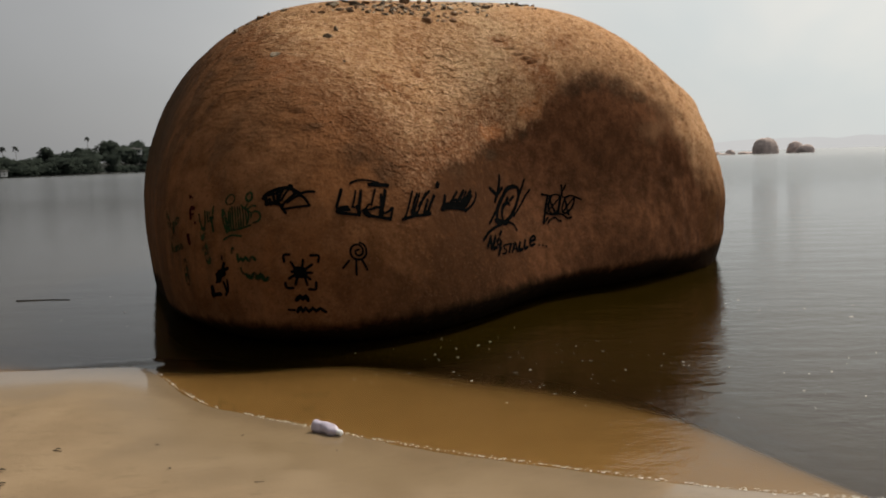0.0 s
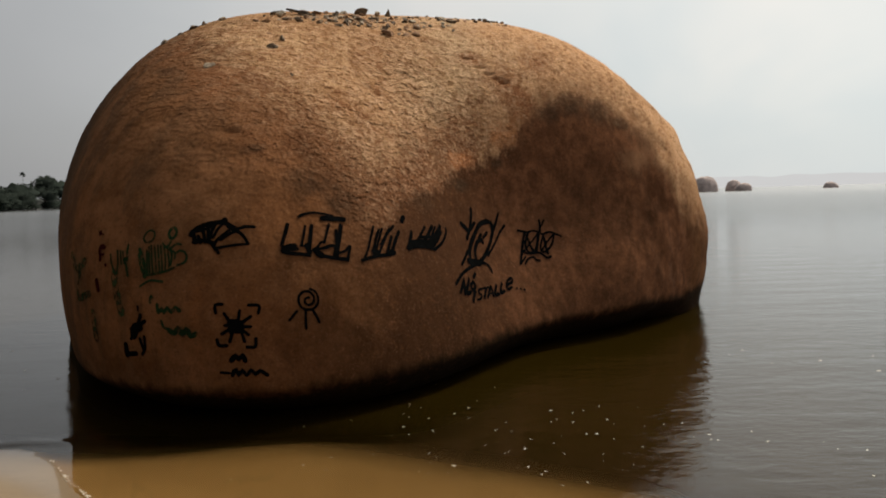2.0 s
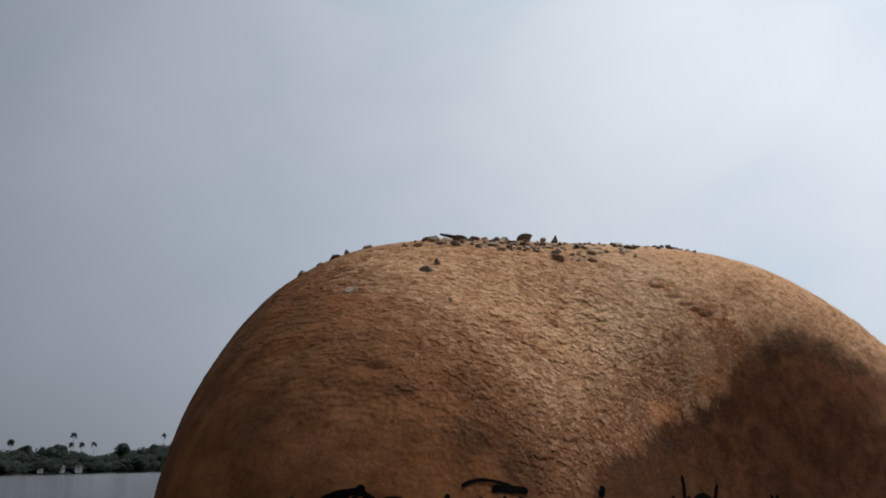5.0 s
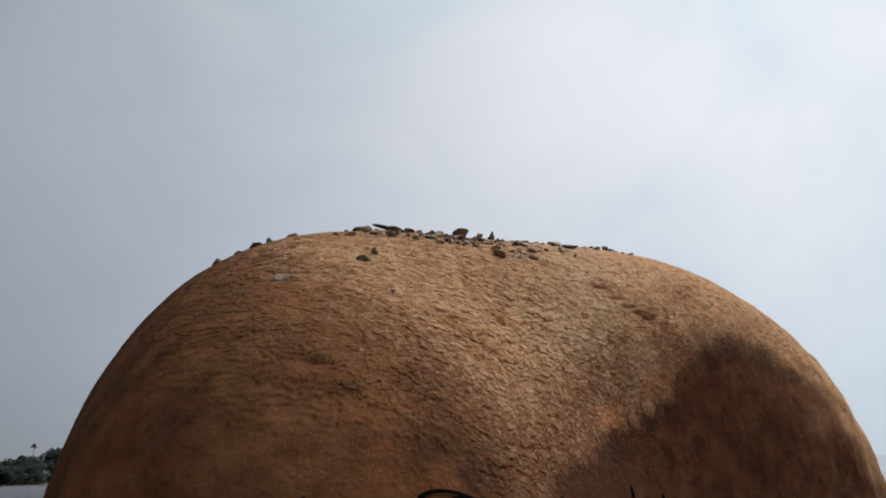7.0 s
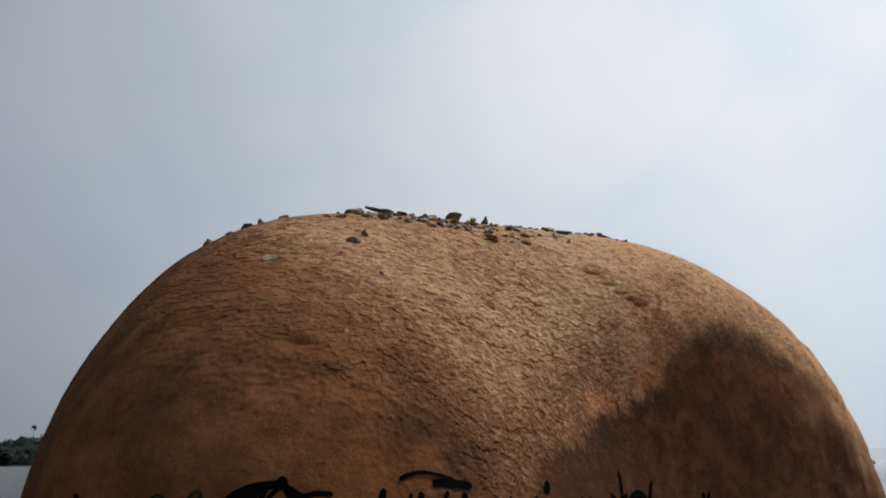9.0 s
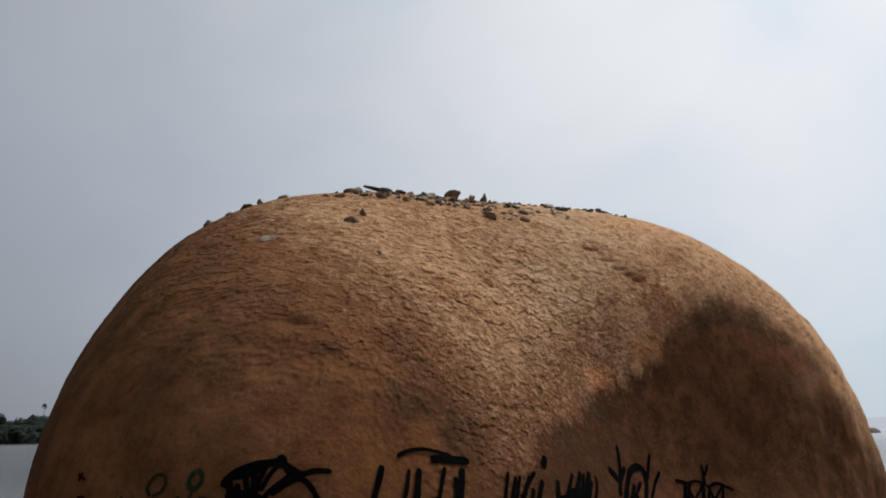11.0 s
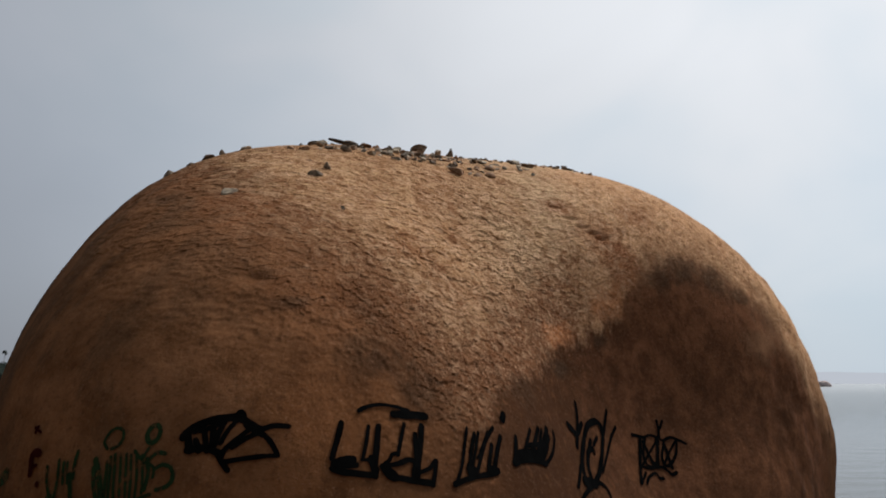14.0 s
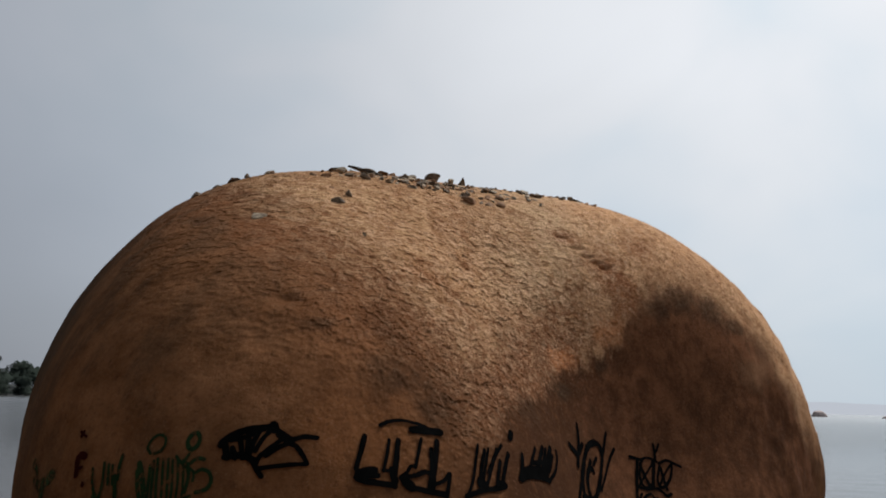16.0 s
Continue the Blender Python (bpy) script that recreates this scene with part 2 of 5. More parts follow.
    flank = t.mix(t.math("MULTIPLY", varnish_shade, 0.92), flank, deep_)
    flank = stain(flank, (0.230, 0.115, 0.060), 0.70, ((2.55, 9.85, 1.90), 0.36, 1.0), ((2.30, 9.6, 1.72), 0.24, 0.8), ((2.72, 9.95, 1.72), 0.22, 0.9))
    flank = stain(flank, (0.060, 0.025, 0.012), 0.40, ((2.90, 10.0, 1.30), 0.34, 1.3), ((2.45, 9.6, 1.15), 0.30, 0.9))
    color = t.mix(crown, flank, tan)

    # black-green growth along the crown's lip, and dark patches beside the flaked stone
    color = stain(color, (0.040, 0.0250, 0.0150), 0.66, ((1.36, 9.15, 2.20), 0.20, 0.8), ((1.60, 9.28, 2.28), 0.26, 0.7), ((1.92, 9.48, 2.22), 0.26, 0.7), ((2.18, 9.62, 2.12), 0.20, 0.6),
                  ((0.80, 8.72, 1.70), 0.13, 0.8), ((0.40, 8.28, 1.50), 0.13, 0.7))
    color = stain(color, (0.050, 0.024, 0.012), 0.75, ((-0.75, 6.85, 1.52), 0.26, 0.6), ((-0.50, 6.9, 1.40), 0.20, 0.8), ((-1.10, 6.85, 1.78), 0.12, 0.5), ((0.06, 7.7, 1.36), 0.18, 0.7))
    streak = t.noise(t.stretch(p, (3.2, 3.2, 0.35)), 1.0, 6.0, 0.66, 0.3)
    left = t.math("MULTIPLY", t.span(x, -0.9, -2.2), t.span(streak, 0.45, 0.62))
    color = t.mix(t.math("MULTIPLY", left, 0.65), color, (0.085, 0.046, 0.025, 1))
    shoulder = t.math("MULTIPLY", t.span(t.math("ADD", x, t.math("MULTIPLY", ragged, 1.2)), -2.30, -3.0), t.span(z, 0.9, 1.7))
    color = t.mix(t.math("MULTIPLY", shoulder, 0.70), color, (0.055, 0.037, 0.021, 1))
    # black algae at the waterline, widened by undercut shade put into the colour
    algae_shade = t.span(t.math("ADD", t.math("SUBTRACT", z, t.span(x, -1.2, 0.4, 0.0, 0.05)), t.math("MULTIPLY", ragged, 0.45)), 0.28, 0.15)
    color = t.mix(t.math("MULTIPLY", algae_shade, 0.92), color, (0.006, 0.004, 0.002, 1))

    # crystals and grain, the pale ones dimmed low on the crown with its painted shade
    dim_low = t.span(above, 0.0, 0.8, 0.4, 1.0)
    bare = t.span(algae_shade, 0.0, 0.6, 1.0, 0.0)
    grain = t.noise(p, 52.0, 4.0, 0.75)
    color = t.mix(times(t.span(grain, 0.56, 0.68), crown, dim_low, 0.42), color, (0.64, 0.45, 0.30, 1))
    color = t.mix(times(t.span(grain, 0.43, 0.30), crown, 0.5), color, (0.14, 0.060, 0.028, 1))
    speck = t.noise(p, 130.0, 3.0, 0.7)
    color = t.mix(times(t.span(speck, 0.60, 0.74), bare, t.span(crown, 0, 1, 0.16, 0.32)), color, (0.50, 0.37, 0.26, 1))
    fleck = t.noise(p, 62.0, 4.0, 0.7)
    color = t.mix(times(t.span(fleck, 0.56, 0.70), bare, t.span(crown, 0, 1, 0.30, 0.10)), color, (0.33, 0.175, 0.105, 1))
    color = t.mix(times(t.span(fleck, 0.44, 0.30), t.span(crown, 0, 1, 0.40, 0.15)), color, (0.045, 0.020, 0.010, 1))
    color = t.mix(times(t.span(fine, 0.48, 0.30), t.span(crown, 0, 1, 0.5, 0.25)), color, (0.060, 0.028, 0.014, 1))
    fresh = times(t.span(t.noise(p, 34.0, 3.0, 0.6), 0.56, 0.66), crown, t.span(above, 0.95, 0.15), t.span(x, -2.2, -1.2))
    color = t.mix(t.math("MULTIPLY", fresh, 0.65), color, (0.52, 0.30, 0.185, 1))
    rash = t.noise(p, 15.0, 6.0, 0.72)
    color = t.mix(times(t.span(rash, 0.52, 0.70), bare, t.span(crown, 0, 1, 0.28, 0.35)), color, (0.24, 0.098, 0.042, 1))
    color = t.mix(times(t.span(rash, 0.46, 0.32), t.span(crown, 0, 1, 0.40, 0.25)), color, (0.060, 0.026, 0.012, 1))

    # the granite scales off in short plates whose lower edges stand proud
    shake = t.node("ShaderNodeTexNoise", {"Vector": p, "Scale": 13.0, "Detail": 4.0, "Roughness": 0.6}).outputs["Color"]
    bent = t.node("ShaderNodeVectorMath", {0: shake, 1: (0.085, 0.085, 0.085), 2: p}, operation="MULTIPLY_ADD").outputs[0]
    relief = t.math("MULTIPLY", t.noise(p, 24.0, 6.0, 0.72), t.span(crown, 0, 1, 0.25, 0.55))
    patchy = t.span(t.noise(p, 2.6, 4.0, 0.6), 0.36, 0.60, 0.25, 1.0)
    for size, share in (((17.0, 17.0, 27.0), 0.40), ((42.0, 42.0, 56.0), 0.30)):
        at = t.stretch(bent, size)
        cell = t.node("ShaderNodeTexVoronoi", {"Vector": at, "Scale": 1.0})
        inner = t.node("ShaderNodeVectorMath", {0: at, 1: cell.outputs["Position"]}, operation="SUBTRACT").outputs[0]
        hue = t.node("ShaderNodeSeparateColor", {0: cell.outputs["Color"]})
        lean = t.node("ShaderNodeVectorMath", {0: inner, 1: (0.15, -0.45, -0.75)}, operation="DOT_PRODUCT").outputs["Value"]
        lift = t.math("MULTIPLY", t.span(hue.outputs[1], 0.35, 0.9), t.math("ADD", lean, 0.35))
        relief = t.math("ADD", relief, times(t.math("ADD", lift, t.math("MULTIPLY", hue.outputs[0], 0.30)), share, t.span(crown, 0, 1, 0.08, 1.0), patchy))
        color = t.mix(times(t.span(hue.outputs[2], 0.62, 0.95), crown, dim_low, share * 1.2), color, (0.60, 0.37, 0.225, 1))
        color = t.mix(times(t.span(hue.outputs[2], 0.35, 0.05), crown, share * 1.3), color, (0.17, 0.066, 0.027, 1))
    relief = t.math("ADD", relief, t.math("ADD", t.math("MULTIPLY", fine, 0.22), t.math("MULTIPLY", speck, 0.10)))
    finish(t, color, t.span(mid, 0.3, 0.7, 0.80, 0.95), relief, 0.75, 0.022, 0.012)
    return m


def sand():
    m, t, p = surface("beach_sand")
    z = t.node("ShaderNodeSeparateXYZ", {0: p}).outputs[2]
    fine, mid = t.noise(p, 320.0, 3.0, 0.7), t.noise(p, 2.2, 5.0, 0.6)
    color = t.mix(t.span(mid, 0.3, 0.7), (0.212, 0.143, 0.083, 1), (0.268, 0.186, 0.112, 1))
    color = t.mix(t.math("MULTIPLY", t.span(fine, 0.55, 0.75), 0.35), color, (0.24, 0.165, 0.095, 1))
    damp = t.noise(t.stretch(p, (1.0, 2.0, 1.0)), 5.5, 6.0, 0.68, 0.4)
    color = t.mix(t.math("MULTIPLY", t.span(damp, 0.54, 0.70), 0.45), color, (0.145, 0.095, 0.052, 1))
    wet = t.span(t.math("ADD", z, t.math("MULTIPLY", t.math("SUBTRACT", mid, 0.5), 0.03)), 0.055, 0.005)
    color = t.mix(t.math("MULTIPLY", wet, 0.45), color, (0.180, 0.125, 0.066, 1))
    height = t.math("ADD", t.math("MULTIPLY", fine, 0.3), t.math("MULTIPLY", t.noise(p, 14.0, 4.0), 0.7))
    film = t.span(t.math("ADD", t.math("ADD", z, t.span(t.node("ShaderNodeSeparateXYZ", {0: p}).outputs[0], -2.4, -1.7, 0.0, 0.010)), t.math("MULTIPLY", t.math("SUBTRACT", mid, 0.5), 0.006)), 0.020, 0.012)
    relief = t.node("ShaderNodeBump", {"Strength": t.span(wet, 0, 1, 0.35, 0.03), "Distance": 0.02, "Height": height}).outputs[0]
    s = t.node("ShaderNodeBsdfPrincipled", {"Base Color": color, "Roughness": t.span(wet, 0, 1, 0.9, 0.4), "Specular IOR Level": 0.3, "Normal": relief,
                                            "Coat Weight": film, "Coat Roughness": 0.05, "Coat IOR": 1.33})
    t.node("ShaderNodeOutputMaterial", {"Surface": s.outputs[0]})
    return m


def sea():
    """Clear over the shallows and murky brown with depth, with a rippled gloss."""
    m, t, p = surface("bay_water")
    depth = t.node("ShaderNodeAttribute", attribute_name="depth").outputs["Fac"]
    murk = t.math("SUBTRACT", 1.0, t.math("POWER", 0.5, t.math("DIVIDE", depth, 0.15)))
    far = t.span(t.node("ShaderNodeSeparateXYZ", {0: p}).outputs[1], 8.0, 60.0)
    ripple = t.noise(t.stretch(p, (1.0, 1.7, 1.0), (0, 0, 18)), 5.5, 4.0, 0.55, 0.4)
    swell = t.noise(t.stretch(p, (0.5, 1.6, 1.0), (0, 0, -8)), 1.1, 3.0, 0.5)
    small = t.noise(t.stretch(p, (0.8, 2.0, 1.0), (0, 0, 12)), 17.0, 3.0, 0.55, 0.3)
    height = t.math("ADD", t.math("ADD", t.math("MULTIPLY", ripple, 0.25), t.math("MULTIPLY", small, 0.10)), t.math("MULTIPLY", swell, 0.75))
    east = t.node("ShaderNodeSeparateXYZ", {0: p}).outputs[0]
    calm = t.math("MULTIPLY", t.math("MAXIMUM", t.span(depth, 0.0, 0.35, 0.10, 1.0), t.span(east, 0.3, 1.1, 0.0, 0.8)), t.span(east, -3.0, 2.2, 0.10, 0.20))
    bump = t.node("ShaderNodeBump", {"Strength": calm, "Distance": 0.12, "Height": height}).outputs[0]
    clear = t.node("ShaderNodeBsdfTransparent", {"Color": (0.93, 0.82, 0.60, 1)})
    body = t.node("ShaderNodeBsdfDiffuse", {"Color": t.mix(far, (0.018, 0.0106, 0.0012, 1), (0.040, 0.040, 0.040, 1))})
    inside = t.node("ShaderNodeMixShader", {0: murk, 1: clear.outputs[0], 2: body.outputs[0]})
    gloss = t.node("ShaderNodeBsdfGlossy", {"Color": grey(0.95), "Roughness": t.math("ADD", t.span(far, 0, 1, 0.035, 0.13), t.span(t.node("ShaderNodeSeparateXYZ", {0: p}).outputs[1], 60.0, 220.0, 0.0, 0.04)), "Normal": bump})
    fresnel = t.node("ShaderNodeFresnel", {"IOR": 1.33, "Normal": bump}).outputs[0]
    out = t.node("ShaderNodeMixShader", {0: t.math("MULTIPLY", fresnel, t.span(far, 0, 1, 1.0, 0.70)), 1: inside.outputs[0], 2: gloss.outputs[0]})
    t.node("ShaderNodeOutputMaterial", {"Surface": out.outputs[0]})
    return m


def worn_paint(name, color, cover):
    """Brushed paint, thin in places so that the stone shows through."""
    m, t, p = surface(name)
    n = t.noise(p, 26.0, 5.0, 0.7)
    s = t.node("ShaderNodeBsdfPrincipled", {"Base Color": t.mix(t.span(t.noise(p, 8.0), 0.3, 0.7), (*color, 1), (*(c * 1.6 for c in color), 1)),
                                            "Roughness": 0.9, "Specular IOR Level": 0.0})
    hole = t.node("ShaderNodeBsdfTransparent")
    fac = t.span(n, cover - 0.1, cover + 0.1)
    out = t.node("ShaderNodeMixShader", {0: fac, 1: s.outputs[0], 2: hole.outputs[0]})
    t.node("ShaderNodeOutputMaterial", {"Surface": out.outputs[0]})
    return m


def leaves(name, low, high):
    m, t, p = surface(name)
    lump = t.noise(p, 0.22, 4.0, 0.6)
    island = t.node("ShaderNodeNewGeometry").outputs["Random Per Island"]
    color = t.mix(t.math("ADD", t.math("MULTIPLY", t.span(lump, 0.3, 0.7), 0.6), t.math("MULTIPLY", island, 0.4)), (*low, 1), (*high, 1))
    finish(t, color, 0.9, None, spec=0.0)
    return m


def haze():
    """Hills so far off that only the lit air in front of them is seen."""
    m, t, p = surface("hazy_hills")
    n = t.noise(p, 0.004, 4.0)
    # the haze's light is painted on as a glow
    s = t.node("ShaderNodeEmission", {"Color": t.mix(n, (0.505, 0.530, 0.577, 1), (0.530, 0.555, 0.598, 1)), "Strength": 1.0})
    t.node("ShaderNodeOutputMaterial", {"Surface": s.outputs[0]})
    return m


GRANITE, SAND, SEA, HAZE = granite(), sand(), sea(), haze()
PAINT = {"black": worn_paint("black_paint", (0.003, 0.003, 0.003), 0.86), "green": worn_paint("green_paint", (0.012, 0.023, 0.010), 0.60),
         "wash": worn_paint("washed_green_paint", (0.024, 0.036, 0.017), 0.50), "rust": worn_paint("red_paint", (0.022, 0.0045, 0.004), 0.72)}
FAR_ROCK = simple("far_granite", (0.46, 0.365, 0.340), 0.9, 0.8, 0.22, 0.4)
PALE_STONE = simple("pale_stone", (0.37, 0.29, 0.205), 0.9, 22.0, 0.4)
GREY_STONE = simple("grey_stone", (0.150, 0.105, 0.070), 0.9, 22.0, 0.4)
RUST_STONE = simple("rusty_stone", (0.26, 0.14, 0.075), 0.9, 22.0, 0.4)
DARK_WOOD = simple("dark_wet_wood", (0.055, 0.040, 0.030), 0.8, 40.0, 0.4)
LITTER = simple("dead_leaf", (0.026, 0.017, 0.010), 0.8, 60.0, 0.4)
FOAM = simple("foam", (0.56, 0.50, 0.41), 0.5, 90.0, 0.12)
BOTTLE = simple("milky_plastic", (0.50, 0.44, 0.53), 0.38, 18.0, 0.06, 0.15, 0.5)
CAP = simple("white_cap_plastic", (0.78, 0.76, 0.76), 0.4, 40.0, 0.05, 0.1, 0.5)
LEAVES = leaves("far_foliage", (0.026, 0.0325, 0.0275), (0.033, 0.0410, 0.0340))
PALM_LEAVES = leaves("palm_foliage", (0.028, 0.033, 0.029), (0.042, 0.048, 0.043))
BARK = simple("grey_bark", (0.06, 0.055, 0.05), 0.9, 2.0)
WHITEWASH = simple("white_wall", (0.55, 0.55, 0.55), 0.8, 1.5, 0.08)
ROOF = simple("weathered_roof_tiles", (0.12, 0.115, 0.115), 0.85, 2.0, 0.2)
DARK_GLASS = simple("dark_opening", (0.03, 0.03, 0.035), 0.4, 2.0, 0.1)
LAND = simple("far_bank", (0.015, 0.016, 0.014), 0.9, 0.3, 0.4)

# ---- ground and water ----
SHORE_X = [-400, -60, -20, -6, -3.39, -2.82, -2.36, -2.18, -2.03, -1.85, -1.64, -1.47, -1.29, -1.05, -0.64, -0.25, 0.16, 0.54, 0.88, 1.14, 1.33, 1.52, 1.84, 3.0, 8.0, 30, 400]
SHORE_Y = [60, 18, 9.7, 6.5, 5.97, 6.01, 6.05, 5.86, 5.66, 5.40, 5.13, 4.96, 4.84, 4.68, 4.44, 4.22, 4.02, 3.86, 3.71, 3.60, 3.55, 3.49, 3.42, 3.15, 1.9, -4, -60]
SHELF_X = [-400, -20, -4.3, -3.3, -2.47, -1.64, -0.91, -0.5, -0.11, 0.55, 1.0, 1.3, 1.6, 1.85, 2.1, 3.0, 8.0, 30, 400]
SHELF_Y = [64, 11.2, 6.9, 6.5, 6.4, 6.25, 6.4, 6.22, 5.98, 5.58, 5.30, 5.05, 4.55, 3.65, 3.2, 3.0, 1.75, -4.1, -60]


def bed(x, y):
    """The height of the sand, above and below the water."""
    steps = (-0.3, -0.15, 0.0, 0.15, 0.3)
    shore = sum(np.interp(x + d * 0.25, SHORE_X, SHORE_Y) for d in steps) / 5
    shelf = sum(np.interp(x + d, SHELF_X, SHELF_Y) for d in steps) / 5
    into = (y - shore) / np.maximum(shelf - shore, 0.3)
    beyond = np.maximum(y - shelf + 0.55, 0)
    wet = -0.035 * np.clip(into, 0, 1) ** 0.8 - 0.32 * (1 - np.exp(-beyond ** 1.8 / 1.7)) - np.minimum(0.05 * beyond, 2.5)
    up = np.maximum(shore - y, 0)
    dry = 0.035 * np.minimum(up, 6) + 0.02 * np.clip(up - 6, 0, 30)
    return np.where(y > shore, wet, dry)


def spread(lo, hi, step, reach, ratio=1.22):
    """Even steps from lo to hi, then ever longer ones out to the reach on both sides."""
    middle = np.arange(lo, hi + step / 2, step)
    out, d, far = [], step, 0.0
    while far < reach:
        d *= ratio
        far += d
        out.append(far)
    return np.concatenate([lo - np.array(out[::-1]), middle, hi + np.array(out)])


def sheet(name, xs, ys, height, material):
    gx, gy = np.meshgrid(xs, ys)
    p = np.stack([gx.ravel(), gy.ravel(), height(gx.ravel(), gy.ravel())], 1)
    return grid_object(name, p, len(ys), len(xs), material), p


def sand_height(x, y):
    p = np.stack([x, y, np.zeros_like(x)], 1)
    near = ease(np.hypot(x, y - 4), 40, 12)
    z = bed(x, y)
    dry = ease(z, 0.0, 0.06)
    return z + near * ((layers(p * 1.3, 3) - 0.5) * (0.005 + 0.016 * dry) + (layers(p * 6.0, 9) - 0.5) * (0.001 + 0.003 * dry))


ground, _ = sheet("ground", spread(-7, 7, 0.06, 3600), spread(-3, 9, 0.06, 3600), sand_height, SAND)
tagged(ground, "pale golden beach sand sloping under the bay", "sand", kind="structure")


def wavelet(x, y):
    """The low lip of the last small wave, to the left of the boulder."""
    line = np.interp(x, [-8, -3.39, -2.82, -2.36, -1.9], [7.2, 6.00, 6.05, 6.12, 6.05])
    q = np.stack([x * 2, y * 0, y * 0], 1)
    return 0.016 * np.exp(-((y - line) / 0.035) ** 2) * ease(x, -1.95, -2.3) * ease(x, -7, -4) * (0.3 + layers(q, 45, 2))


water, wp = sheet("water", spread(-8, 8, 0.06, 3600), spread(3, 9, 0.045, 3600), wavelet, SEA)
deep = water.data.attributes.new("depth", "FLOAT", "POINT")
deep.data.foreach_set("value", np.maximum(-bed(wp[:, 0], wp[:, 1]), 0).astype(np.float32))
tagged(water, "calm grey-brown bay water, clear over the sandy shallows", "water", kind="structure")

# plain dark bank, unseen, added behind the beach to cut the low sky's light
points = []
angles = np.linspace(-118, 118, 90)
for out, z in ((9.0, -0.2), (9.8, 1.2), (11.0, 4.0), (12.5, 6.5), (15.0, 7.5), (22.0, 7.0)):
    for a in angles:
        q = radians(a)
        d = out + 1.2 * noise.noise((a * 0.06, out * 0.3, 0))
        points.append((d * math.sin(q) * 1.5, 0.5 - d * math.cos(q), z + 1.0 * noise.noise((a * 0.09, out * 0.2, 4))))
behind = grid_object("bank", np.array(points), 6, len(angles), LAND)
tagged(behind, "unseen plain dark bank added behind the beach to block low skylight", "bank", kind="structure")

# ---- the boulder ----
MIDDLE = np.array([-0.836, 10.970, -0.412])
HALF = np.array([3.284, 4.160, 3.063])
SWELL = [-0.041, 0.097, 0.071, 0.147, 0.036, 0.254, 0.109, -0.102, 0.052, 0.052, 0.174, -0.071, 0.001, -0.338, 0.118, 0.257,
         0.241, 0.005, 0.014, -0.008, 0.012, 0.179, -0.012, 0.13, -0.232, 0.0, -0.089, -0.134, 0.02, -0.05, -0.002, 0.024,
         0.051, 0.001, -0.141, -0.023, -0.009, -0.077, -0.0, 0.041, -0.002, -0.0, -0.044, -0.001, 0.001, -0.003, -0.0, -0.001]
turn = np.arange(len(SWELL)) + 0.5
tip, round_ = np.arccos(1 - 2 * turn / len(SWELL)), np.pi * (1 + 5 ** 0.5) * turn
BUMPS = np.stack([np.cos(round_) * np.sin(tip), np.sin(round_) * np.sin(tip), np.cos(tip)], 1)


def toward_angles(azimuth, height):
    """The way from the boulder's middle: degrees to the right of -y, degrees up."""
    a, b = np.radians(azimuth), np.radians(height)
    return np.stack([np.sin(a) * np.cos(b), -np.cos(a) * np.cos(b), np.sin(b)], -1)


def rock_point(u, fine=True):
    """Where the boulder's skin lies along the unit ways u: an ellipsoid with soft swellings, flaked on its crown."""
    swell = np.exp(7.0 * (u @ BUMPS.T - 1)) @ np.array(SWELL)
    p = MIDDLE + u * (np.exp(swell) / np.linalg.norm(u / HALF, axis=1))[:, None]
    if not fine:
        return p
    rim = np.interp(p[:, 0], [a for a, _ in EDGE], [b for _, b in EDGE])
    rough = ease(p[:, 2] - rim + 0.5 * (layers(p * 1.6, 5) - 0.5), -0.55, 0.2)
    rough *= (0.4 + 0.6 * ease(p[:, 0], -2.6, -1.7)) * (0.15 + 0.85 * ease(p[:, 0], 2.5, 1.7)) * (1 - 0.6 * ease(p[:, 1], 9.0, 10.0))
    # the granite breaks off in short level scales
    wobble = (layers(p * 9, 15, 2) - 0.5)[:, None] * np.array([0.8, 0.8, 0.8])
    slabs = scales(p * np.array([4.0, 4.0, 8.0]) + wobble * 1.3, 27)
    chips = scales(p * np.array([10.0, 10.0, 16.0]) + wobble * 1.6, 21)
    crumbs = scales(p * np.array([25.0, 25.0, 33.0]) + wobble * 1.6, 31)
    grit = layers(p * 21, 41, 2, 0.6)
    knobs = ease(layers(p * 24, 44, 3, 0.7), 0.45, 0.75) * np.exp(-((p[:, 2] - rim - 0.15) / 0.75) ** 2) * ease(p[:, 0], -2.5, -1.0)
    patchy = 0.15 + 0.85 * ease(layers(p * 1.9, 91, 3), 0.42, 0.66)
    inward = 0.65 + 0.35 * ease(p[:, 0], -1.4, -0.3)
    inward *= 0.85 - 0.45 * ease(p[:, 0], -0.2, 0.6)
    d = 0.05 * (layers(p * 0.8, 51) - 0.5) + rough * inward * (0.005 * patchy * slabs + 0.006 * patchy * chips + 0.005 * crumbs + 0.009 * (grit - 0.5) + 0.009 * knobs)
    d += 0.11 * (layers(p * 2.3, 57, 3) - 0.5) * ease(p[:, 0], 1.7, 2.6)
    d += (1 - rough) * (0.009 * (layers(p * 5, 61, 3) - 0.5) + 0.004 * (grit - 0.5))
    d -= 0.46 * ease(p[:, 2], 0.22, -0.06) * ease(p[:, 1], 11.5, 10.2) * ease(p[:, 0], -3.1, -2.2) * ease(p[:, 0], 3.3, 2.6)  # undercut by the water
    for at, size, depth in PITS:
        away = (p - np.array(at)) / np.array(size)
        d -= depth * np.exp(-np.sum(away ** 2, axis=1))
    return p + u * d[:, None]


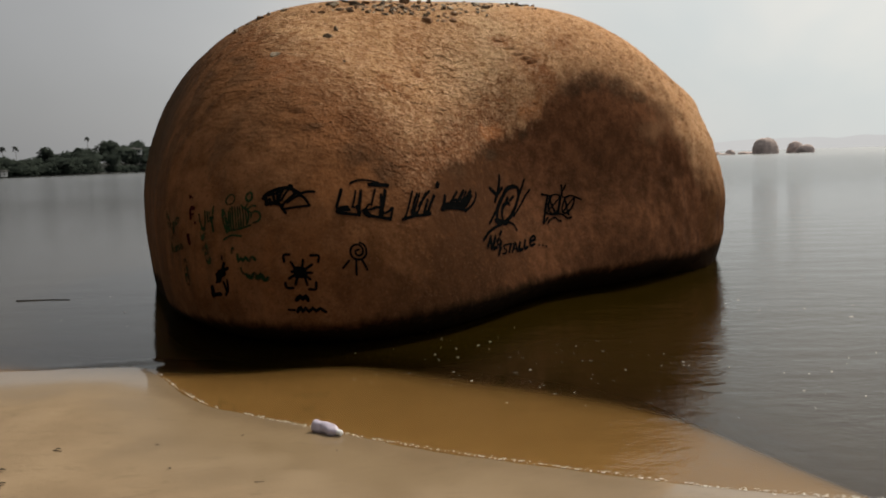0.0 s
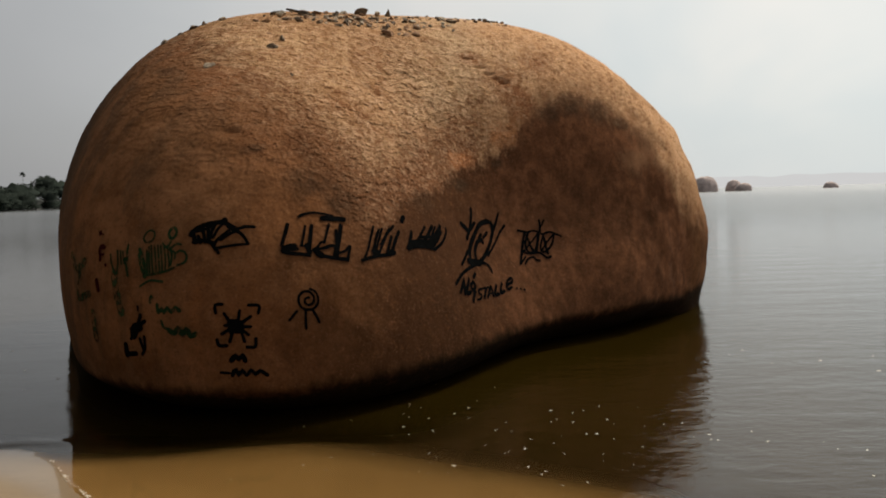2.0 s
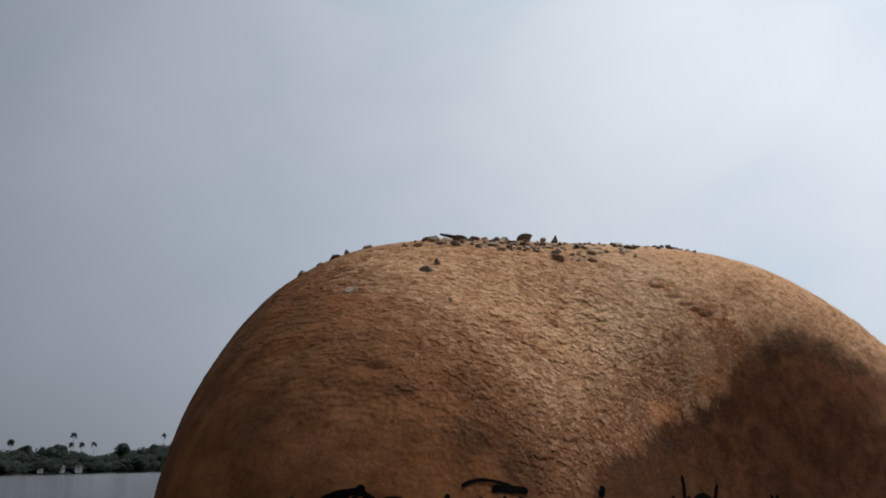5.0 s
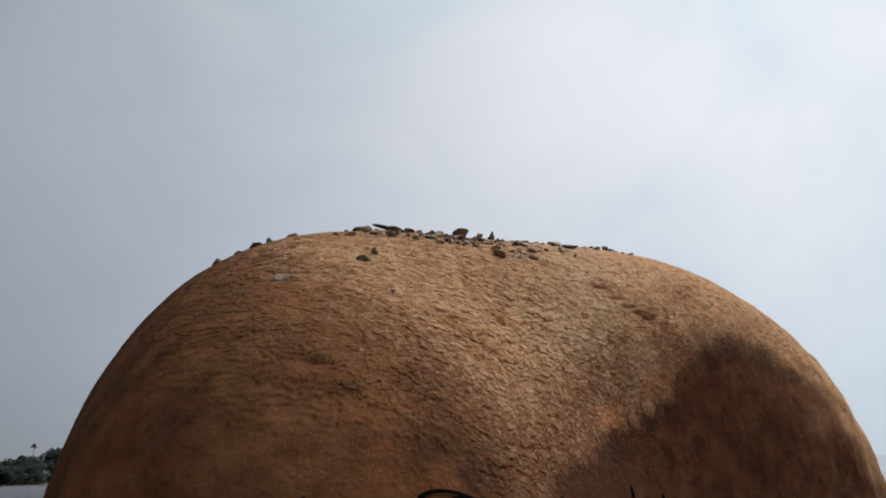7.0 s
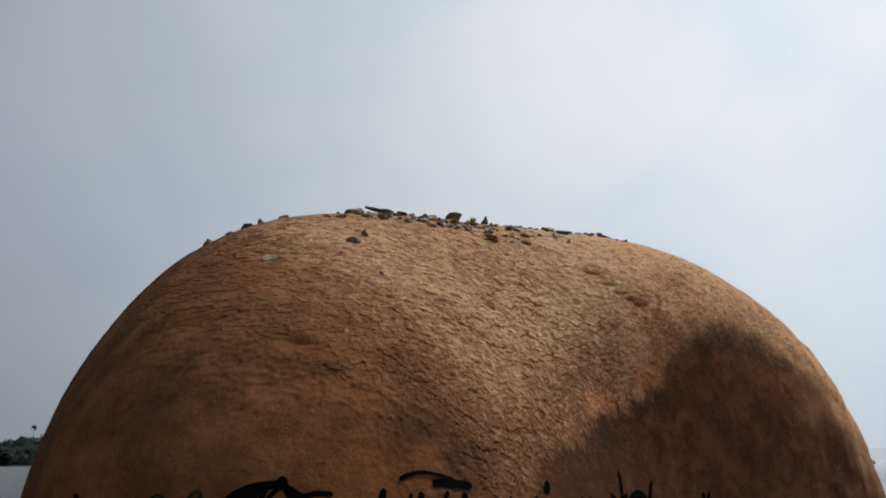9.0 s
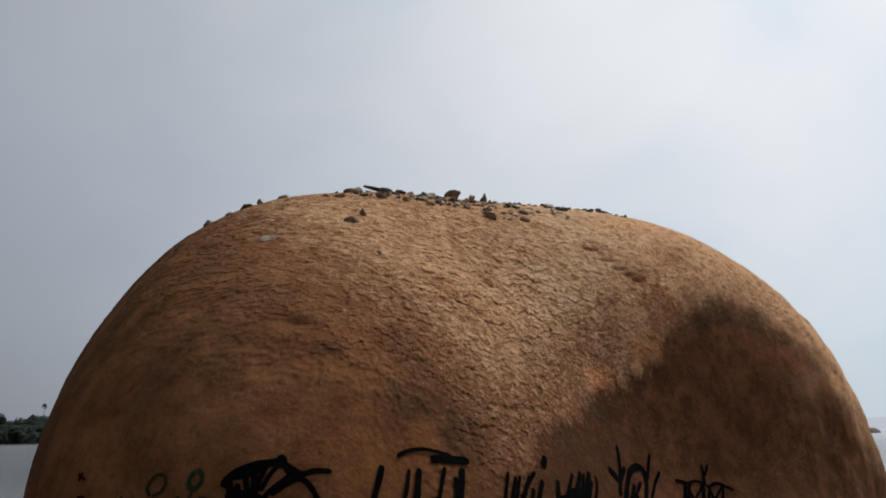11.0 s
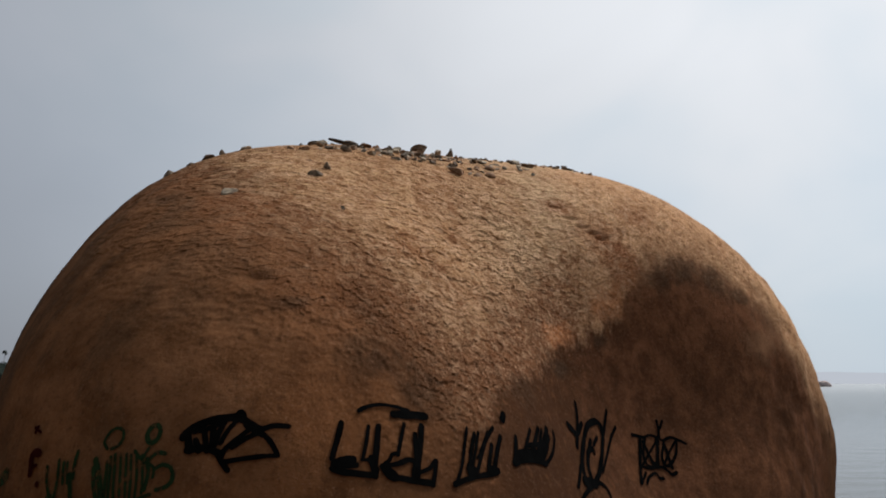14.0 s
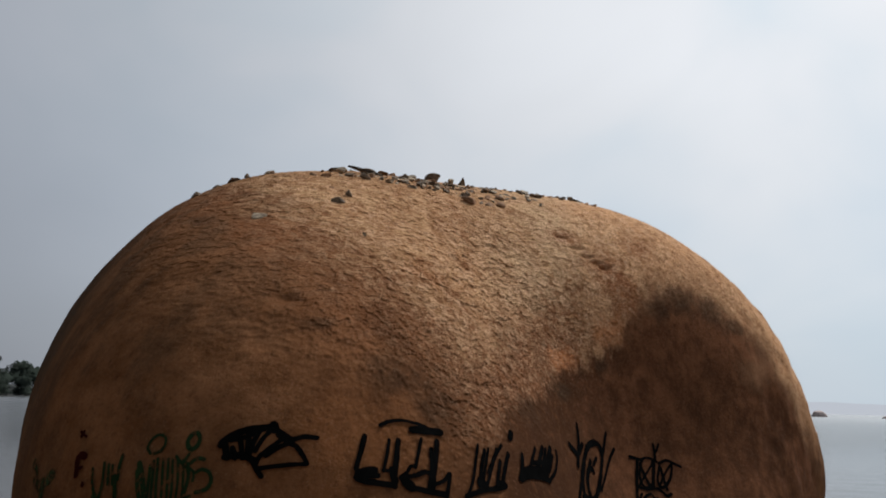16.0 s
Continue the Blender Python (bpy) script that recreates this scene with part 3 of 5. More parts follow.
# hollows, and the short diagonal crack: place, size, depth
PITS = [((-1.28, 6.95, 1.90), (0.07, 0.3, 0.03), 0.024), ((0.84, 9.02, 2.525), (0.05, 0.07, 0.014), 0.035),
        ((0.91, 9.03, 2.487), (0.05, 0.07, 0.016), 0.05), ((0.76, 9.01, 2.565), (0.05, 0.07, 0.012), 0.025),
        ((0.67, 9.00, 2.63), (0.06, 0.07, 0.012), 0.02), ((0.56, 9.02, 2.72), (0.07, 0.07, 0.012), 0.02),
        ((1.7, 8.85, 0.32), (1.15, 1.15, 0.75), -0.34)]

cols, rows = 900, 640
s = np.linspace(0, 1, cols, endpoint=False)
azimuth = -180 + 360 * (s + 0.132 * np.sin(2 * np.pi * s))
height = np.interp(np.linspace(0, 1, rows), [0, 0.16, 0.86, 1], [-20, 12, 60, 89.9])  # closest where the skin is flaked
aa, hh = np.meshgrid(azimuth, height)
skin = rock_point(toward_angles(aa.ravel(), hh.ravel()))
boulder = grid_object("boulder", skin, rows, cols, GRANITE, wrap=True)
# broken stone has hard facets, the worn flank does not
corner = np.empty(len(boulder.data.polygons) * 4, dtype=np.int32)
boulder.data.polygons.foreach_get("vertices", corner)
first = skin[corner[::4]]
broken = first[:, 2] - np.interp(first[:, 0], [a for a, _ in EDGE], [b for _, b in EDGE]) + 0.6 * (layers(first * 2.4, 5, 3) - 0.5) > 0.02 + 0.15 * ease(first[:, 0], -0.9, -2.2)
boulder.data.polygons.foreach_set("use_smooth", ~broken)
tagged(boulder, "huge rounded brown granite boulder with black graffiti, standing in shallow water", "boulder")


def on_rock(x, y, z):
    """The skin's point and outward way nearest to a place, seen from the boulder's middle."""
    u = np.array([[x, y, z]]) - MIDDLE
    u = u / np.linalg.norm(u)
    return Vector(rock_point(u)[0])


def rock_normal(u):
    side = np.cross(u, [0, 0, 1.0])
    side /= np.linalg.norm(side, axis=1)[:, None]
    up = np.cross(side, u)
    e = 0.012
    a = rock_point(u + side * e, False) - rock_point(u - side * e, False)
    b = rock_point(u + up * e, False) - rock_point(u - up * e, False)
    n = np.cross(a, b)
    n /= np.linalg.norm(n, axis=1)[:, None]
    return n * np.sign(np.sum(n * u, axis=1))[:, None]


def stroke(ink, width, *way):
    """A brushed line of a width in mm through places given in degrees round the boulder."""
    w = np.array(way, dtype=float)
    ends = np.vstack([2 * w[0] - w[1], w, 2 * w[-1] - w[-2]])
    line = []
    for k in range(len(w) - 1):
        p0, p1, p2, p3 = ends[k:k + 4]
        steps = max(2, int(np.linalg.norm((p2 - p1) * [0.9, 1.0]) / 0.18))
        for j in range(steps):
            f = j / steps
            line.append(0.5 * (2 * p1 + (p2 - p0) * f + (2 * p0 - 5 * p1 + 4 * p2 - p3) * f * f + (3 * p1 - p0 - 3 * p2 + p3) * f ** 3))
    line.append(w[-1])
    line = np.array(line)
    u = toward_angles(line[:, 0], line[:, 1])
    p, n = rock_point(u, False), rock_normal(u)
    along = np.gradient(p, axis=0)
    along /= np.linalg.norm(along, axis=1)[:, None]
    half = np.full(len(p), width / 2200.0)
    # round ends
    p = np.vstack([p[0] - along[0] * half[0] * 0.8, p, p[-1] + along[-1] * half[-1] * 0.8])
    n, along = np.vstack([n[:1], n, n[-1:]]), np.vstack([along[:1], along, along[-1:]])
    half = np.concatenate([[half[0] * 0.5], half * (0.82 + 0.36 * layers(p[1:-1] * 22, 71, 2)), [half[-1] * 0.5]])
    side = np.cross(n, along)
    rows_ = []
    for f in (-1.0, -0.5, 0.0, 0.5, 1.0):
        v = p + side * (half * f)[:, None] - MIDDLE
        v /= np.linalg.norm(v, axis=1)[:, None]
        rows_.append(rock_point(v) + rock_normal(v) * 0.006)
    ink.append(np.stack(rows_))


def ribbon(name, pieces, material, parent):
    verts, faces = [], []
    for rows_ in pieces:
        base, n = len(verts), rows_.shape[1]
        verts.extend(rows_.reshape(-1, 3))
        for r in range(4):
            for k in range(n - 1):
                a = base + r * n + k
                faces.append((a, a + 1, a + n + 1, a + n))
    return mesh_object(name, verts, faces, material, parent=parent)


def painted(name, ink, material, label):
    """The longest stroke is the part and the others hang under it."""
    longest = max(range(len(ink)), key=lambda k: ink[k].shape[1])
    ob = tagged(ribbon(name, [ink[longest]], material, boulder), label)
    for k, rows_ in enumerate(ink):
        if k != longest:
            ribbon("brush_stroke", [rows_], material, ob)
    return ob


ink = []
stroke(ink, 39, (-7.65, 19.55), (-7.37, 19.92), (-6.81, 20.26), (-6.15, 20.47), (-5.42, 20.59), (-5.06, 20.70))
stroke(ink, 42, (-5.13, 20.81), (-5.00, 20.50))
stroke(ink, 26, (-5.04, 20.61), (-4.45, 20.28), (-4.00, 20.09), (-3.49, 20.29), (-2.76, 20.30))
stroke(ink, 32, (-7.45, 19.63), (-7.23, 18.93))
stroke(ink, 27, (-7.03, 19.45), (-6.79, 18.93))
stroke(ink, 25, (-6.74, 20.04), (-6.42, 18.94))
stroke(ink, 26, (-6.30, 20.27), (-6.20, 19.05))
stroke(ink, 33, (-7.37, 18.98), (-6.74, 19.09), (-6.14, 19.00), (-5.74, 18.80))
stroke(ink, 24, (-7.21, 19.82), (-6.52, 19.99), (-5.86, 20.35))
stroke(ink, 23, (-5.80, 20.35), (-6.01, 19.74), (-6.07, 19.21))
stroke(ink, 23, (-5.18, 20.49), (-5.57, 19.97), (-5.83, 19.32))
stroke(ink, 23, (-4.41, 20.20), (-5.03, 19.61), (-5.57, 19.07), (-5.71, 18.65))
stroke(ink, 36, (-4.77, 20.29), (-4.02, 19.89))
stroke(ink, 22, (-5.53, 18.48), (-4.83, 18.63), (-3.82, 18.80), (-3.15, 18.86))
stroke(ink, 26, (-3.13, 18.89), (-3.41, 19.33), (-3.79, 19.74), (-4.29, 19.93))
stroke(ink, 23, (-4.08, 19.94), (-4.71, 19.58), (-5.27, 19.13))
stroke(ink, 26, (-5.90, 18.85), (-5.57, 18.38), (-5.32, 18.11))
painted("painted_scribble", ink, PAINT["black"], "black scrawled fish-like scribble in thick paint")
ink = []
stroke(ink, 21, (0.63, 21.56), (1.12, 21.91), (1.88, 22.16), (2.74, 22.20), (3.56, 22.13))
stroke(ink, 45, (2.59, 21.71), (3.55, 21.88), (4.59, 21.99))
stroke(ink, 28, (-0.22, 20.81), (-0.33, 20.11), (-0.48, 19.42), (-0.58, 18.90))
stroke(ink, 34, (-0.49, 18.64), (-0.12, 18.87), (0.49, 18.98))
stroke(ink, 30, (-0.56, 18.44), (-0.09, 18.31), (0.52, 18.29), (1.08, 18.28), (1.60, 18.28))
stroke(ink, 32, (-0.32, 18.60), (0.62, 18.71))
stroke(ink, 19, (1.20, 20.82), (1.13, 20.08), (0.95, 19.06))
stroke(ink, 31, (1.75, 20.91), (1.67, 19.91), (1.59, 19.01), (1.60, 18.22))
stroke(ink, 44, (1.41, 19.11), (1.60, 18.50))
stroke(ink, 19, (0.89, 19.00), (1.59, 19.07))
stroke(ink, 21, (3.22, 21.27), (3.02, 20.40), (2.81, 19.44))
stroke(ink, 21, (2.81, 19.54), (2.47, 19.43), (2.31, 19.09), (1.89, 18.76))
stroke(ink, 28, (3.84, 20.75), (3.87, 19.90), (3.86, 18.97))
stroke(ink, 34, (4.29, 21.37), (4.16, 20.28), (3.97, 19.23))
stroke(ink, 26, (1.89, 18.73), (2.80, 18.99), (3.44, 19.28), (3.96, 19.14))
stroke(ink, 45, (3.90, 19.10), (3.77, 18.37))
stroke(ink, 56, (2.31, 18.45), (2.61, 18.31))
stroke(ink, 30, (2.79, 18.26), (3.73, 18.19), (4.64, 18.16))
stroke(ink, 21, (3.94, 18.62), (4.59, 18.93), (4.97, 19.42))
stroke(ink, 25, (5.07, 19.43), (4.95, 18.79), (4.77, 18.05))
stroke(ink, 26, (1.95, 18.76), (2.13, 18.43))
painted("painted_emblem", ink, PAINT["black"], "black upright letters under a curved painted bar")
ink = []
stroke(ink, 29, (6.12, 18.24), (6.92, 18.59), (7.79, 18.91), (8.95, 19.21), (9.56, 19.42))
stroke(ink, 21, (7.51, 21.89), (7.13, 20.63), (6.76, 19.36), (6.37, 18.47))
stroke(ink, 24, (8.08, 21.71), (7.64, 20.55), (7.23, 19.03))
stroke(ink, 22, (8.42, 21.82), (7.99, 20.61), (7.52, 19.31))
stroke(ink, 23, (9.84, 22.50), (8.90, 21.29), (8.24, 19.95), (7.83, 19.12))
stroke(ink, 19, (9.24, 22.05), (8.61, 20.94), (8.09, 20.10))
stroke(ink, 33, (10.42, 21.98), (9.81, 20.78), (9.28, 19.47))
stroke(ink, 28, (9.44, 21.22), (9.01, 20.07), (8.79, 19.33))
stroke(ink, 64, (7.35, 19.31), (7.74, 19.11))
stroke(ink, 45, (8.86, 19.54), (9.59, 19.53))
stroke(ink, 45, (11.31, 23.96), (10.98, 23.35))
painted("painted_scribble", ink, PAINT["black"], "black jagged upright letters on a thick base line")
ink = []
stroke(ink, 34, (12.14, 22.42), (11.75, 21.20), (11.30, 20.31))
stroke(ink, 43, (11.30, 20.31), (12.61, 20.85), (14.33, 21.11), (15.42, 21.11))
stroke(ink, 26, (14.38, 23.63), (13.34, 22.23), (12.26, 20.77))
stroke(ink, 34, (15.74, 24.16), (14.51, 22.53), (13.34, 21.01))
stroke(ink, 26, (16.25, 24.16), (15.10, 22.46), (14.10, 21.10))
stroke(ink, 42, (17.30, 24.58), (15.72, 22.61), (14.49, 21.28))
stroke(ink, 26, (18.39, 24.63), (18.11, 23.70), (16.89, 22.21), (15.50, 21.13))
stroke(ink, 34, (17.23, 23.83), (15.94, 22.19), (14.91, 21.19))
stroke(ink, 51, (11.92, 20.99), (13.32, 21.48), (14.77, 21.74))
stroke(ink, 29, (13.19, 22.01), (15.17, 22.62))
painted("painted_scribble", ink, PAINT["black"], "black zigzag letters of dense paint")
ink = []
stroke(ink, 38, (26.21, 29.61), (25.64, 28.12), (24.64, 26.41), (22.87, 24.11))
stroke(ink, 63, (22.56, 26.37), (23.35, 25.96), (23.87, 25.48))
stroke(ink, 41, (26.17, 27.31), (25.01, 26.36), (23.97, 25.62))
stroke(ink, 31, (33.42, 29.60), (32.23, 28.12), (30.56, 26.34))
stroke(ink, 28, (34.37, 27.73), (32.55, 26.49))
stroke(ink, 25, (32.55, 26.49), (30.05, 24.38), (27.27, 22.19))
stroke(ink, 49, (30.46, 26.20), (30.89, 27.74), (29.78, 28.07), (27.43, 27.22), (25.40, 25.37), (23.32, 23.23), (22.47, 21.60), (22.63, 20.76))
stroke(ink, 43, (30.56, 26.34), (28.79, 24.28), (26.38, 22.10), (24.24, 20.85))
stroke(ink, 36, (27.16, 25.64), (26.15, 24.77))
stroke(ink, 31, (28.99, 26.18), (27.46, 25.13))
stroke(ink, 45, (26.98, 24.28), (26.88, 24.69), (25.54, 24.19), (24.29, 22.81), (23.90, 21.69), (23.91, 20.92))
stroke(ink, 32, (22.26, 22.23), (20.90, 20.83), (19.96, 19.90))
stroke(ink, 31, (17.81, 17.11), (19.38, 18.49), (21.94, 19.86), (25.03, 20.89), (26.57, 20.64), (26.98, 19.67))
stroke(ink, 68, (21.77, 20.64), (24.43, 20.76))
painted("painted_drawing", ink, PAINT["black"], "black outline drawing of a robed oval with raised twigs")
ink = []
stroke(ink, 33, (18.36, 16.11), (19.57, 17.89))
stroke(ink, 37, (19.57, 17.89), (19.14, 15.97))
stroke(ink, 16, (18.84, 16.81), (19.61, 16.87))
stroke(ink, 37, (20.70, 18.09), (19.53, 16.13), (20.40, 16.32))
stroke(ink, 34, (21.49, 17.73), (20.80, 17.25), (20.80, 16.69), (21.28, 16.73), (21.79, 17.33), (21.49, 17.73))
stroke(ink, 34, (22.56, 19.04), (21.80, 18.35))
stroke(ink, 40, (21.43, 16.52), (20.50, 15.18))
stroke(ink, 21, (23.29, 16.93), (22.43, 16.80), (22.08, 16.35), (22.69, 16.03), (22.19, 15.51), (21.42, 15.42))
stroke(ink, 18, (23.33, 17.01), (24.89, 17.24))
stroke(ink, 33, (24.13, 17.05), (23.17, 15.69))
stroke(ink, 30, (24.01, 15.79), (25.51, 17.35), (25.43, 15.97))
stroke(ink, 15, (24.54, 16.32), (25.56, 16.43))
stroke(ink, 35, (26.91, 17.57), (26.00, 16.21), (27.06, 16.38))
stroke(ink, 34, (28.57, 18.01), (27.59, 16.55), (28.72, 16.80))
stroke(ink, 28, (29.79, 17.69), (31.34, 18.19), (31.45, 18.79), (30.38, 18.45), (29.60, 17.61), (29.68, 17.03), (30.83, 17.35))
stroke(ink, 25, (31.97, 17.15), (32.10, 17.15))
stroke(ink, 25, (32.88, 17.04), (33.02, 17.03))
stroke(ink, 26, (33.78, 16.83), (33.92, 16.83))
painted("painted_writing", ink, PAINT["black"], "small black hand-painted capital letters with trailing dots")
ink = []
stroke(ink, 31, (37.37, 26.76), (38.44, 26.57), (39.63, 26.22))
stroke(ink, 24, (39.18, 26.25), (40.78, 26.45), (42.02, 26.05), (42.81, 25.53))
stroke(ink, 26, (42.81, 25.53), (44.28, 25.75), (45.32, 25.38), (46.63, 24.60))
stroke(ink, 29, (43.02, 27.97), (42.84, 27.04), (42.37, 26.07))
stroke(ink, 23, (44.08, 27.84), (43.11, 26.94))
stroke(ink, 31, (38.72, 26.28), (37.30, 24.13), (35.20, 21.10))
stroke(ink, 26, (39.74, 26.21), (38.33, 24.75), (37.94, 23.40), (38.68, 22.81), (40.00, 23.23), (41.40, 24.79), (41.64, 25.81))
stroke(ink, 24, (42.90, 25.32), (41.45, 23.75), (41.29, 22.74), (42.55, 22.79), (44.40, 23.99), (45.19, 25.19))
stroke(ink, 31, (39.03, 25.85), (39.19, 23.99), (39.46, 22.80))
stroke(ink, 18, (41.51, 25.62), (39.20, 24.33), (37.02, 23.12))
stroke(ink, 30, (42.89, 24.97), (42.57, 23.61), (42.41, 22.26))
stroke(ink, 18, (44.96, 25.15), (42.80, 23.93), (41.09, 22.76))
stroke(ink, 34, (41.88, 25.65), (39.98, 22.89))
stroke(ink, 24, (36.54, 23.15), (38.23, 22.70), (40.45, 22.63), (41.38, 22.05), (41.90, 21.57), (42.93, 21.72))
stroke(ink, 24, (36.38, 21.04), (37.37, 21.76), (38.92, 22.04), (39.29, 21.47), (40.05, 21.32))
stroke(ink, 21, (35.32, 21.09), (37.08, 22.25))
painted("painted_emblem", ink, PAINT["black"], "black emblem of two crossed loops with a small finial")
ink = []
stroke(ink, 88, (-4.20, 12.79), (-3.70, 12.47))
stroke(ink, 65, (-4.24, 12.39), (-3.62, 12.79))
stroke(ink, 24, (-4.78, 13.59), (-4.36, 12.95))
stroke(ink, 24, (-3.62, 13.78), (-3.75, 12.95))
stroke(ink, 24, (-2.81, 13.34), (-3.54, 12.83))
stroke(ink, 24, (-2.81, 12.58), (-3.54, 12.59))
stroke(ink, 24, (-2.98, 11.99), (-3.54, 12.43))
stroke(ink, 24, (-3.28, 11.48), (-3.51, 12.23))
stroke(ink, 24, (-4.39, 11.49), (-4.12, 12.31))
stroke(ink, 24, (-4.99, 12.08), (-4.36, 12.43))
stroke(ink, 24, (-4.74, 12.71), (-4.28, 12.67))
stroke(ink, 25, (-4.91, 14.26), (-5.45, 14.22), (-5.41, 13.63))
stroke(ink, 24, (-2.97, 14.18), (-2.19, 14.14), (-2.24, 13.58))
stroke(ink, 23, (-2.46, 11.71), (-2.52, 11.07), (-3.13, 11.08))
stroke(ink, 25, (-5.34, 11.69), (-5.23, 11.25), (-4.61, 11.21))
painted("painted_star", ink, PAINT["black"], "black many-rayed star inside four corner brackets")
ink = []
stroke(ink, 38, (-4.37, 10.09), (-4.02, 10.45), (-3.78, 10.17), (-3.48, 10.48), (-3.30, 10.04))
stroke(ink, 20, (-5.24, 9.21), (-4.56, 9.16))
stroke(ink, 29, (-4.36, 8.96), (-4.08, 9.45), (-3.86, 8.96), (-3.58, 9.36), (-3.27, 8.95), (-2.92, 9.35), (-2.60, 9.02), (-2.22, 9.26), (-1.70, 8.92))
painted("painted_writing", ink, PAINT["black"], "faded black smeared line of writing")
ink = []
stroke(ink, 20, (1.61, 15.46), (2.00, 15.30), (2.25, 14.83), (2.19, 14.23), (1.80, 13.85), (1.17, 13.88), (0.80, 14.29), (0.80, 14.88), (1.14, 15.23), (1.57, 15.24), (1.90, 14.91), (1.90, 14.40), (1.55, 14.18), (1.26, 14.34), (1.26, 14.68), (1.56, 14.77))
stroke(ink, 20, (1.30, 13.84), (1.28, 12.93), (1.31, 12.35))
stroke(ink, 20, (1.80, 13.85), (2.09, 13.34), (2.33, 12.84))
stroke(ink, 21, (0.63, 13.71), (0.33, 13.34), (0.04, 13.01))
painted("painted_spiral", ink, PAINT["black"], "black spiral on three short painted legs")
ink = []
stroke(ink, 74, (-12.73, 12.09), (-12.48, 12.67), (-11.99, 12.75))
stroke(ink, 36, (-11.84, 13.62), (-12.10, 13.00))
stroke(ink, 28, (-11.40, 13.16), (-12.10, 12.88))
stroke(ink, 32, (-12.98, 12.59), (-12.26, 12.42))
stroke(ink, 30, (-12.47, 12.18), (-13.08, 11.84))
stroke(ink, 21, (-12.12, 14.28), (-12.06, 13.99))
stroke(ink, 54, (-13.75, 11.36), (-13.76, 10.58))
stroke(ink, 34, (-13.75, 10.63), (-12.64, 10.70))
stroke(ink, 26, (-11.60, 12.01), (-11.65, 11.14), (-12.04, 10.59))
stroke(ink, 28, (-12.08, 11.84), (-11.85, 11.01))
painted("painted_drawing", ink, PAINT["black"], "small black blot over a four-legged outline")
ink = []
stroke(ink, 15, (-11.53, 19.12), (-11.82, 19.44), (-11.62, 19.89), (-11.27, 20.09), (-10.87, 19.94), (-10.79, 19.54), (-11.02, 19.23), (-11.34, 19.12))
stroke(ink, 23, (-9.38, 19.40), (-9.52, 19.71), (-9.37, 20.06), (-9.08, 20.16), (-8.86, 19.89), (-8.92, 19.52), (-9.16, 19.32), (-9.38, 19.40))
stroke(ink, 30, (-12.11, 18.66), (-11.69, 17.78), (-11.39, 16.89), (-11.51, 16.55))
stroke(ink, 23, (-12.14, 18.30), (-11.86, 17.29), (-11.39, 16.45))
stroke(ink, 18, (-11.40, 18.53), (-11.25, 17.32), (-11.18, 16.64))
stroke(ink, 15, (-11.23, 18.75), (-11.06, 17.57), (-10.96, 16.78))
stroke(ink, 15, (-11.01, 18.87), (-10.79, 17.51), (-10.63, 16.68))
stroke(ink, 14, (-10.69, 18.86), (-10.45, 17.55), (-10.34, 16.77))
stroke(ink, 14, (-10.38, 18.85), (-10.15, 17.55), (-10.03, 16.77))
stroke(ink, 14, (-10.12, 18.79), (-9.88, 17.54), (-9.81, 16.86))
stroke(ink, 14, (-9.83, 18.84), (-9.60, 17.73), (-9.54, 16.96))
stroke(ink, 14, (-9.52, 18.78), (-9.31, 17.78), (-9.23, 17.10))
stroke(ink, 19, (-9.25, 18.60), (-9.06, 17.97), (-9.12, 17.24))
stroke(ink, 16, (-9.96, 18.97), (-9.53, 18.60), (-9.25, 19.09))
stroke(ink, 19, (-9.13, 18.60), (-8.79, 18.88), (-8.39, 18.83))
stroke(ink, 18, (-8.75, 18.17), (-8.42, 18.34), (-7.98, 18.19), (-7.81, 17.73), (-8.04, 17.39), (-8.55, 17.24))
stroke(ink, 14, (-9.39, 18.48), (-8.84, 18.22), (-8.80, 17.77))
stroke(ink, 18, (-11.39, 16.60), (-10.32, 16.68), (-9.46, 16.83), (-8.80, 17.05))
stroke(ink, 18, (-11.86, 15.79), (-10.91, 16.17), (-9.77, 16.05))
painted("painted_writing", ink, PAINT["green"], "faded dark green looped letters")
ink = []
stroke(ink, 20, (-15.41, 18.52), (-15.23, 17.80), (-14.74, 16.96))
stroke(ink, 18, (-14.57, 18.79), (-14.43, 17.69), (-14.48, 16.92))
stroke(ink, 18, (-14.21, 18.66), (-14.01, 17.67))
stroke(ink, 13, (-13.93, 18.64), (-13.68, 17.65))
stroke(ink, 21, (-13.36, 19.11), (-13.42, 18.62), (-13.34, 17.89))
stroke(ink, 25, (-13.61, 18.06), (-13.19, 16.68))
painted("painted_bars", ink, PAINT["green"], "faded green upright bars")
ink = []
stroke(ink, 38, (-16.28, 19.20), (-16.75, 19.29), (-16.91, 18.97), (-16.78, 18.55), (-16.75, 18.25))
stroke(ink, 20, (-16.75, 18.60), (-16.33, 18.63))
stroke(ink, 13, (-17.29, 20.61), (-16.89, 20.40), (-16.59, 20.28))
stroke(ink, 23, (-16.98, 20.58), (-17.10, 20.33))
stroke(ink, 26, (-16.02, 17.76), (-15.95, 17.70))
painted("painted_mark", ink, PAINT["rust"], "dull dark red hooked mark with a small cross")
ink = []
stroke(ink, 29, (-10.22, 14.36), (-10.11, 13.75), (-9.81, 14.07), (-9.61, 13.74), (-9.32, 14.10), (-8.97, 13.74), (-8.64, 14.09), (-8.26, 13.85))
stroke(ink, 41, (-9.25, 12.46), (-8.78, 12.22), (-8.43, 12.58), (-8.08, 12.10), (-7.74, 12.49), (-7.39, 11.97), (-7.02, 12.13))
stroke(ink, 29, (-10.75, 14.98), (-10.85, 14.58))
